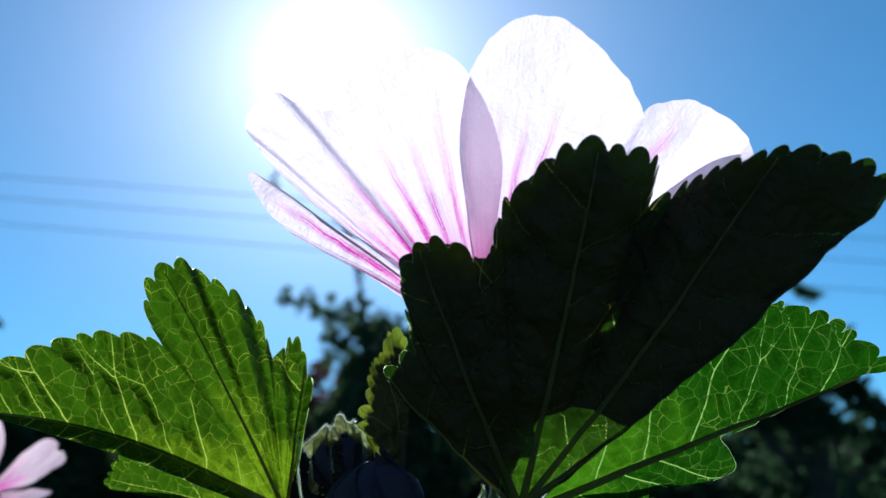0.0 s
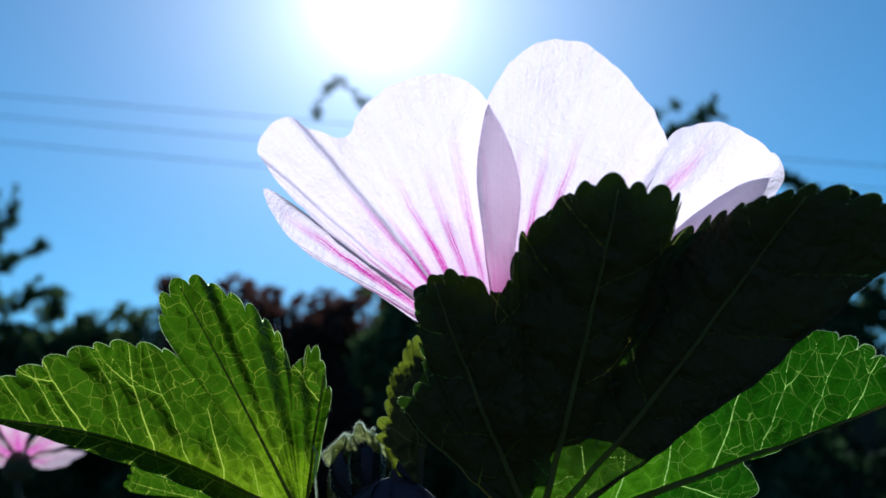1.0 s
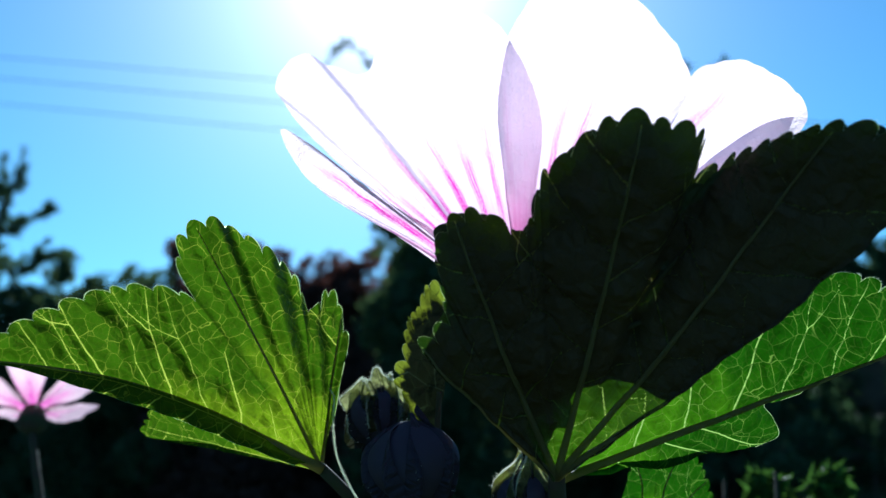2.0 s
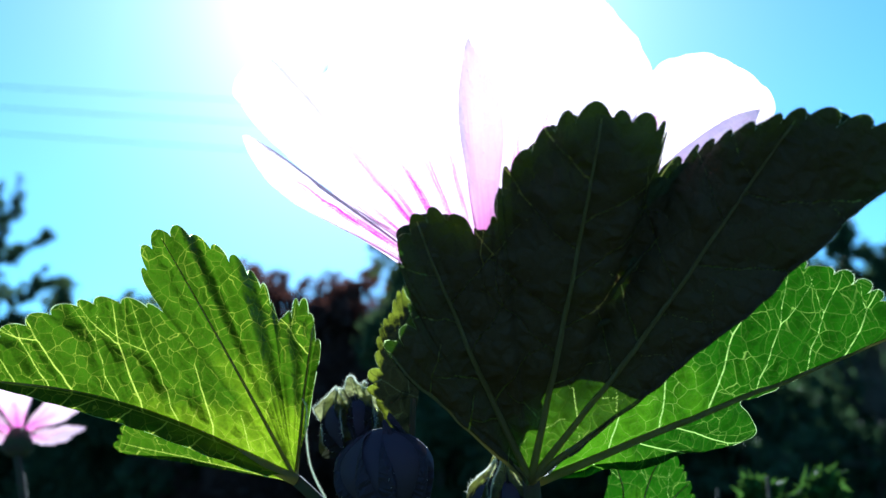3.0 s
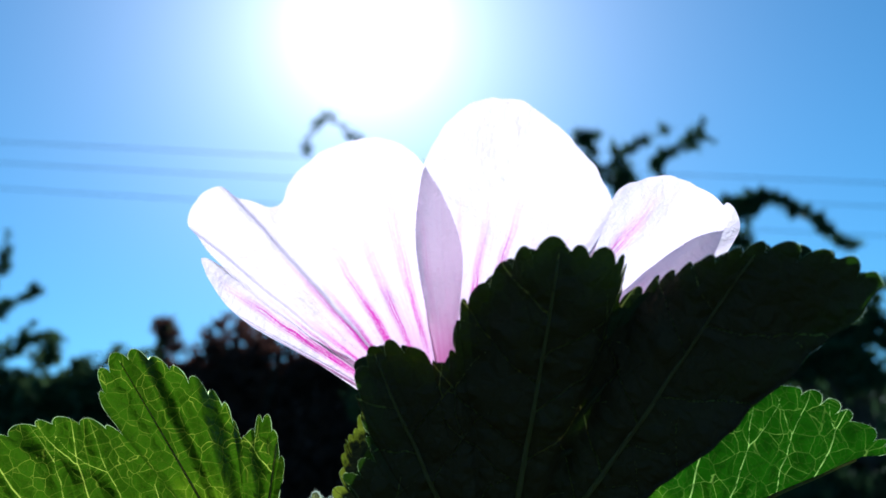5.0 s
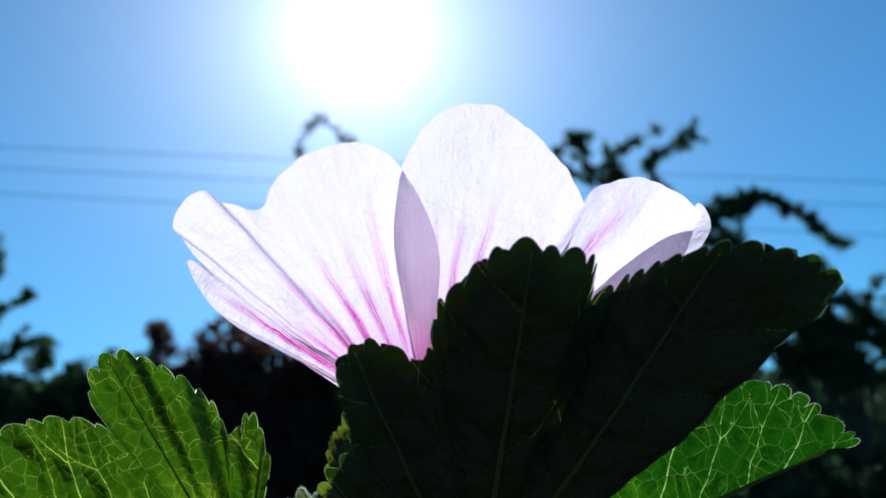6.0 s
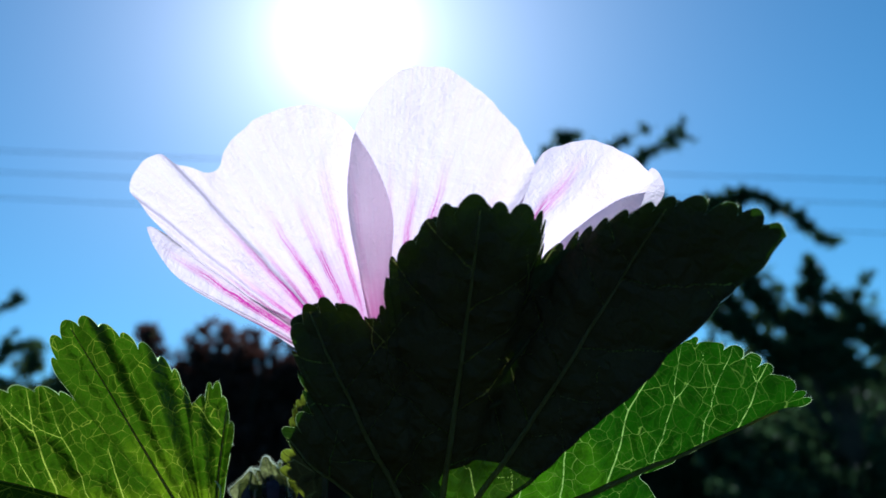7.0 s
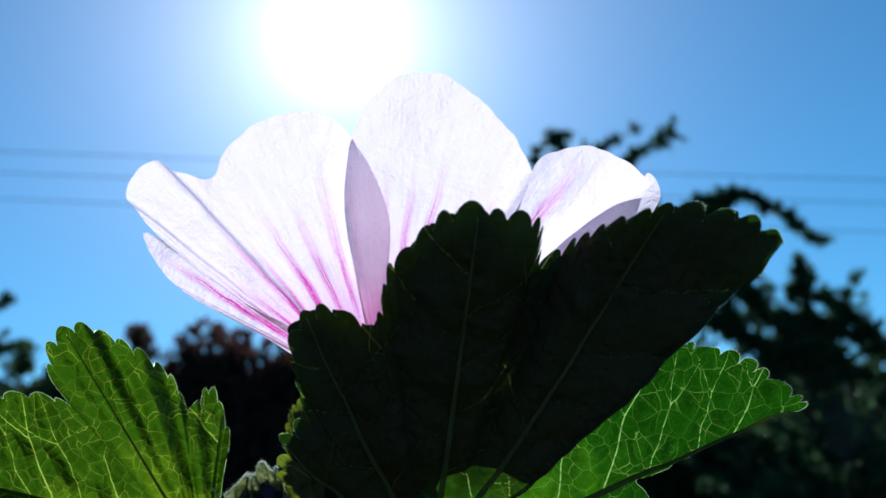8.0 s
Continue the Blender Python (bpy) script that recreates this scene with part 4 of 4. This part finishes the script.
def make_bud(base, tip, width, seed, parent, spread=0.0, fuzz=1.0, core=0.9, blunt=1.6, tissue=None):
    """A bud: pointed hairy sepals about an egg-shaped core; spread: how far the sepals stand open."""
    rng = np.random.RandomState(seed)
    base, tip = Vector(base), Vector(tip)
    bud = new("bud")
    bud.parent = parent
    bud.location = base * CM - parent.location
    axis = (tip - base).normalized()
    long = (tip - base).length
    a = axis.orthogonal().normalized()
    b = axis.cross(a)
    f = np.linspace(0, 1, 18)
    v, fa = tube_arrays(np.array([base + axis * long * core * t for t in f]) * CM, (np.sin(np.pi * np.clip(f, 0.02, 0.98) ** 1.15) ** 0.6 * width * 0.86) * CM, 20)
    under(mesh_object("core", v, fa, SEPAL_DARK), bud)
    roots, ways = [], []
    for k in range(5):
        th = 2 * np.pi * k / 5 + rng.uniform(-0.2, 0.2) + 0.5
        tall = rng.uniform(0.88, 1.12)
        out = a * math.cos(th) + b * math.sin(th)
        rim = []
        for u in np.linspace(-1, 1, 9):
            g = 1 - abs(u) ** blunt
            h = long * tall * (0.2 + 0.85 * g)
            an = th + u * (0.8 - 0.1 * g)
            up = min(0.985, max(0.03, h / (long * max(core, 0.9))))
            r = width * (0.90 * math.sin(math.pi * up ** 1.15) ** 0.6 + 0.05 + 0.55 * spread * g)
            rim.append(base + axis * h + (a * math.cos(an) + b * math.sin(an)) * r)
        fan = Fan(base, [tuple(p) for p in rim], 70, 22, bulge=tuple(out * width * 0.42), wave=0.05 + 0.35 * spread, seed=seed + k, ribs=(0.5,), ragged=0.03 + 0.12 * spread, teeth=5 if spread > 0.3 else 0, depth=0.10)
        fan.build("sepal", tissue or SEPAL, bud, veins=2, seed=k)
        if fuzz > 0.5:
            fan.add_margin(bud, 0.03, material=HAIR)
        for i in range(70):
            for _ in range(int(7 * fuzz)):
                roots.append(fan.grid[-1, i] + rng.randn(3) * 0.008)
                ways.append((fan.edge[i] - fan.base) / long + rng.randn(3) * 0.6)
        for _ in range(int(90 * min(fuzz, 0.35))):
            roots.append(fan.grid[rng.randint(6, 22), rng.randint(0, 70)])
            ways.append(np.array(out) + rng.randn(3) * 0.6)
    hairs("hair", roots, ways, 0.05, 0.0036, bud, seed)
    return bud


make_bud((-1.72, 20.90, 91.45), (-1.87, 21.25, 92.58), 0.52, 1, plant, 0.45, 1.5, 0.85, 3.6)["label"] = "opening green bud with a silvery hairy rim"
make_bud((-1.03, 19.60, 90.59), (-1.20, 19.50, 91.90), 0.80, 2, plant, 0.05, 0.12, 0.95, 2.8, SEPAL_DARK)["label"] = "plump dark bud with shade in its scale colour"
make_bud((0.57, 19.30, 90.36), (0.52, 19.20, 91.39), 0.54, 3, plant, 0.0, 0.55, 0.8, 2.4)["label"] = "hairy bud with bluish sheen"


def make_stipule():
    pts = [(-1.55, 20.20, 90.11), (-1.99, 20.20, 90.72), (-2.29, 20.20, 91.30), (-2.37, 20.20, 91.85), (-2.36, 20.20, 92.17), (-2.43, 20.20, 92.31)]
    ob = under(tube("stipule", pts, 0.02, 0.010, HAIR, 40, 8), plant, "thin pale hairy stipule with a bright rim")
    path, _ = spline(pts, 200)
    hairs("hair", [p for p in path for _ in range(5)], [(random.uniform(-1, 1), 0.3, 0.2) for _ in range(1000)], 0.035, 0.003, ob, 3)


make_stipule()

# ---------------------------------------------------------------- neighbours


def make_far_flower(centre, facing, seed, size=3.2):
    """A neighbour's bloom: five spread petals, calyx and stalk."""
    root = tagged(new("pink_flower"), "blurred pale pink mallow flower on a thin stalk", "flower")
    c = np.array(centre, float)
    root.location = (c[0] * CM, c[1] * CM, 0)
    f = Vector(facing).normalized()
    a = f.orthogonal().normalized()
    b = f.cross(a)
    for k in range(5):
        th = 2 * np.pi * k / 5 + 0.25
        out = np.array(a * math.cos(th) + b * math.sin(th) + f * 0.45)
        side = np.array(-a * math.sin(th) + b * math.cos(th))
        rim = [c + out * size * l + side * size * w for l, w in ((0.2, -0.1), (0.6, -0.28), (0.92, -0.27), (1.0, -0.1), (0.95, 0.0), (1.0, 0.1), (0.92, 0.27), (0.6, 0.28), (0.2, 0.1))]
        Fan(c, rim, 60, 20, bulge=tuple(-f * 0.2), wave=0.08, seed=seed + k).build("petal", PETAL_PINK, root, strips=4)
    v, fa = tube_arrays(np.array([c - np.array(f) * q for q in (0.9, 0.6, 0.05)]) * CM, np.array([0.15, 0.5, 0.3]) * CM, 12)
    under(mesh_object("calyx", v, fa, STEM), root)
    p = c - np.array(f) * 0.8
    under(tube("stalk", [p, p + (0.6, 0.5, -8), c + (-0.5, 1, -40), (c[0], c[1], 0)], 0.12, 0.25, STEM, 30, 8), root)
    return root


make_far_flower((-14.2, 40.00, 92.75), (-0.15, 0.50, 0.80), 3, 2.3)


def make_herb(foot, top, label, seed, count=1500, spread=2.5):
    """A finely leaved herb, out of focus."""
    rng = np.random.RandomState(seed)
    root = tagged(new("herb"), label, "plant")
    foot, top = np.array(foot, float), np.array(top, float)
    root.location = foot * CM
    under(tube("stalk", [foot, (foot + top) / 2 + rng.randn(3) * [1, 1, 0], top], 0.25, 0.06, STEM, 30, 8), root)
    centres, radii = [], []
    for k in range(14):
        p = foot + (top - foot) * (1 - 0.18 * k / 14) + np.array([rng.uniform(-1, 1) * spread, rng.uniform(-1, 1) * spread, rng.uniform(-0.5, 0.3)])
        twig = [foot + (top - foot) * (0.97 - 0.2 * k / 14), p]
        under(tube("twig", [twig[0], (twig[0] + twig[1]) / 2 + [0, 0, 0.2], twig[1]], 0.05, 0.02, STEM, 8, 5), root)
        centres.append(p * CM)
        radii.append(rng.uniform(0.5, 1.0) * CM)
    leaf_cloud("foliage", centres, radii, count, 0.0035, FOL_HERB, root, seed + 3, long=1.6)
    return root


make_herb((8, 42, 0), (8.02, 40.00, 91.17), "finely leaved green herb, out of focus", 3)
make_herb((5, 46, 0), (7.17, 44.00, 90.84), "feathery green herb, out of focus", 5, 1200)


def make_low_leaf():
    low = Fan((2.50, 22.50, 90.08), [(2.03, 22.30, 90.71), (2.25, 22.20, 91.26), (2.48, 22.20, 91.54), (3.06, 22.40, 91.60), (3.40, 22.60, 91.28), (3.58, 22.80, 90.82), (3.37, 22.80, 90.27)],
              500, 90, teeth=16, depth=0.14, span=(0.1, 0.9), wave=0.14, seed=15, ribs=(0.25, 0.5, 0.75), fold=0.14)
    leaf = low.build("leaf", LEAF_DEEP, plant, "lower green leaf half behind the others", veins=3, seed=4, weight=0.5)
    low.add_ribs(leaf, RIB, 0.03, 0.008)
    under(tube("petiole", [(1.2, 21, 86.5), (2.0, 22, 88.5), (2.50, 22.50, 90.03)], 0.12, 0.08, STEM), plant)


make_low_leaf()

# ---------------------------------------------------------------- the insect


def make_insect():
    """Built with its head towards -x, at the origin."""
    root = tagged(new("flying_insect"), "small dark insect with long feelers in flight", "insect")

    def blob(name, centre, size, material):
        bm = bmesh.new()
        bmesh.ops.create_uvsphere(bm, u_segments=16, v_segments=10, radius=1.0)
        bmesh.ops.transform(bm, matrix=Matrix.Translation(Vector(centre) * CM) @ Matrix.Diagonal((*(Vector(size) * CM), 1)), verts=bm.verts)
        for v in bm.verts:
            v.co += Vector((0, 0, 1)) * 0.0001 * math.sin(v.co.x * 6000)
        me = bpy.data.meshes.new(name)
        bm.to_mesh(me)
        bm.free()
        me.materials.append(material)
        me.polygons.foreach_set("use_smooth", [True] * len(me.polygons))
        ob = new(name, me)
        ob.parent = root
        return ob

    blob("head", (-0.42, 0, 0), (0.09, 0.11, 0.10), INSECT)
    blob("thorax", (-0.14, 0, 0.0), (0.24, 0.15, 0.14), INSECT)
    blob("abdomen", (0.40, 0, 0.03), (0.42, 0.11, 0.10), INSECT)
    rng = np.random.RandomState(77)
    ways = rng.randn(260, 3)
    ways = ways / np.linalg.norm(ways, axis=1)[:, None]
    hairs("hair", [np.array((-0.14, 0, 0)) + w * (0.23, 0.14, 0.13) for w in ways], list(ways), 0.14, 0.003, root, 78, "long pale hairs on the thorax")
    for s in (-1, 1):
        ob = tube("antenna", [(-0.46, 0.04 * s, 0.03 * s), (-0.56, 0.12 * s, 0.15 * s), (-0.70 if s > 0 else -0.64, 0.2 * s, 0.34 * s), (-0.80 if s > 0 else -0.68, 0.24 * s, 0.48 * s if s > 0 else -0.4)], 0.016, 0.026, INSECT, 18, 6)
        ob.parent = root
        wing = Fan((-0.1, 0.1 * s, 0.08), [(-0.15, 0.25 * s, 0.2), (-0.1, 0.55 * s, 0.45), (0.05, 0.75 * s, 0.6), (0.22, 0.65 * s, 0.5), (0.2, 0.3 * s, 0.22), (0.1, 0.12 * s, 0.1)], 40, 14, wave=0.02, seed=3)
        wing.build("wing", WING, root)
        for k in range(3):
            x = -0.25 + 0.14 * k
            ob = tube("leg", [(x, 0.1 * s, -0.06), (x + 0.05, 0.22 * s, -0.16), (x + 0.2, 0.2 * s, -0.26)], 0.012, 0.006, INSECT, 10, 5)
            ob.parent = root
    return root


insect = make_insect()


def motions():
    rows = [
        (0.0, (8.21, 17.60, 92.48), (0, 40, 10)), (0.2, (5.16, 17.40, 94.04), (0, 45, 5)), (0.3, (5.27, 17.20, 95.50), (0, 24, 0)),
        (0.4, (5.14, 17.20, 96.89), (0, -18, 8)), (0.5, (3.88, 18.90, 96.44), (0, -48, 20)), (0.7, (2.30, 18.90, 94.59), (0, -30, 20)),
        (1.5, (2.13, 18.90, 94.27), (0, -20, 20)), (4.0, (2.09, 18.90, 94.23), (0, -20, 25)), (8.0, (2.13, 18.90, 94.26), (0, -20, 20)),
    ]
    walk(insect, [(t, pose(p[0] * CM, p[1] * CM, p[2] * CM, *turn)) for t, p, turn in rows])


motions()
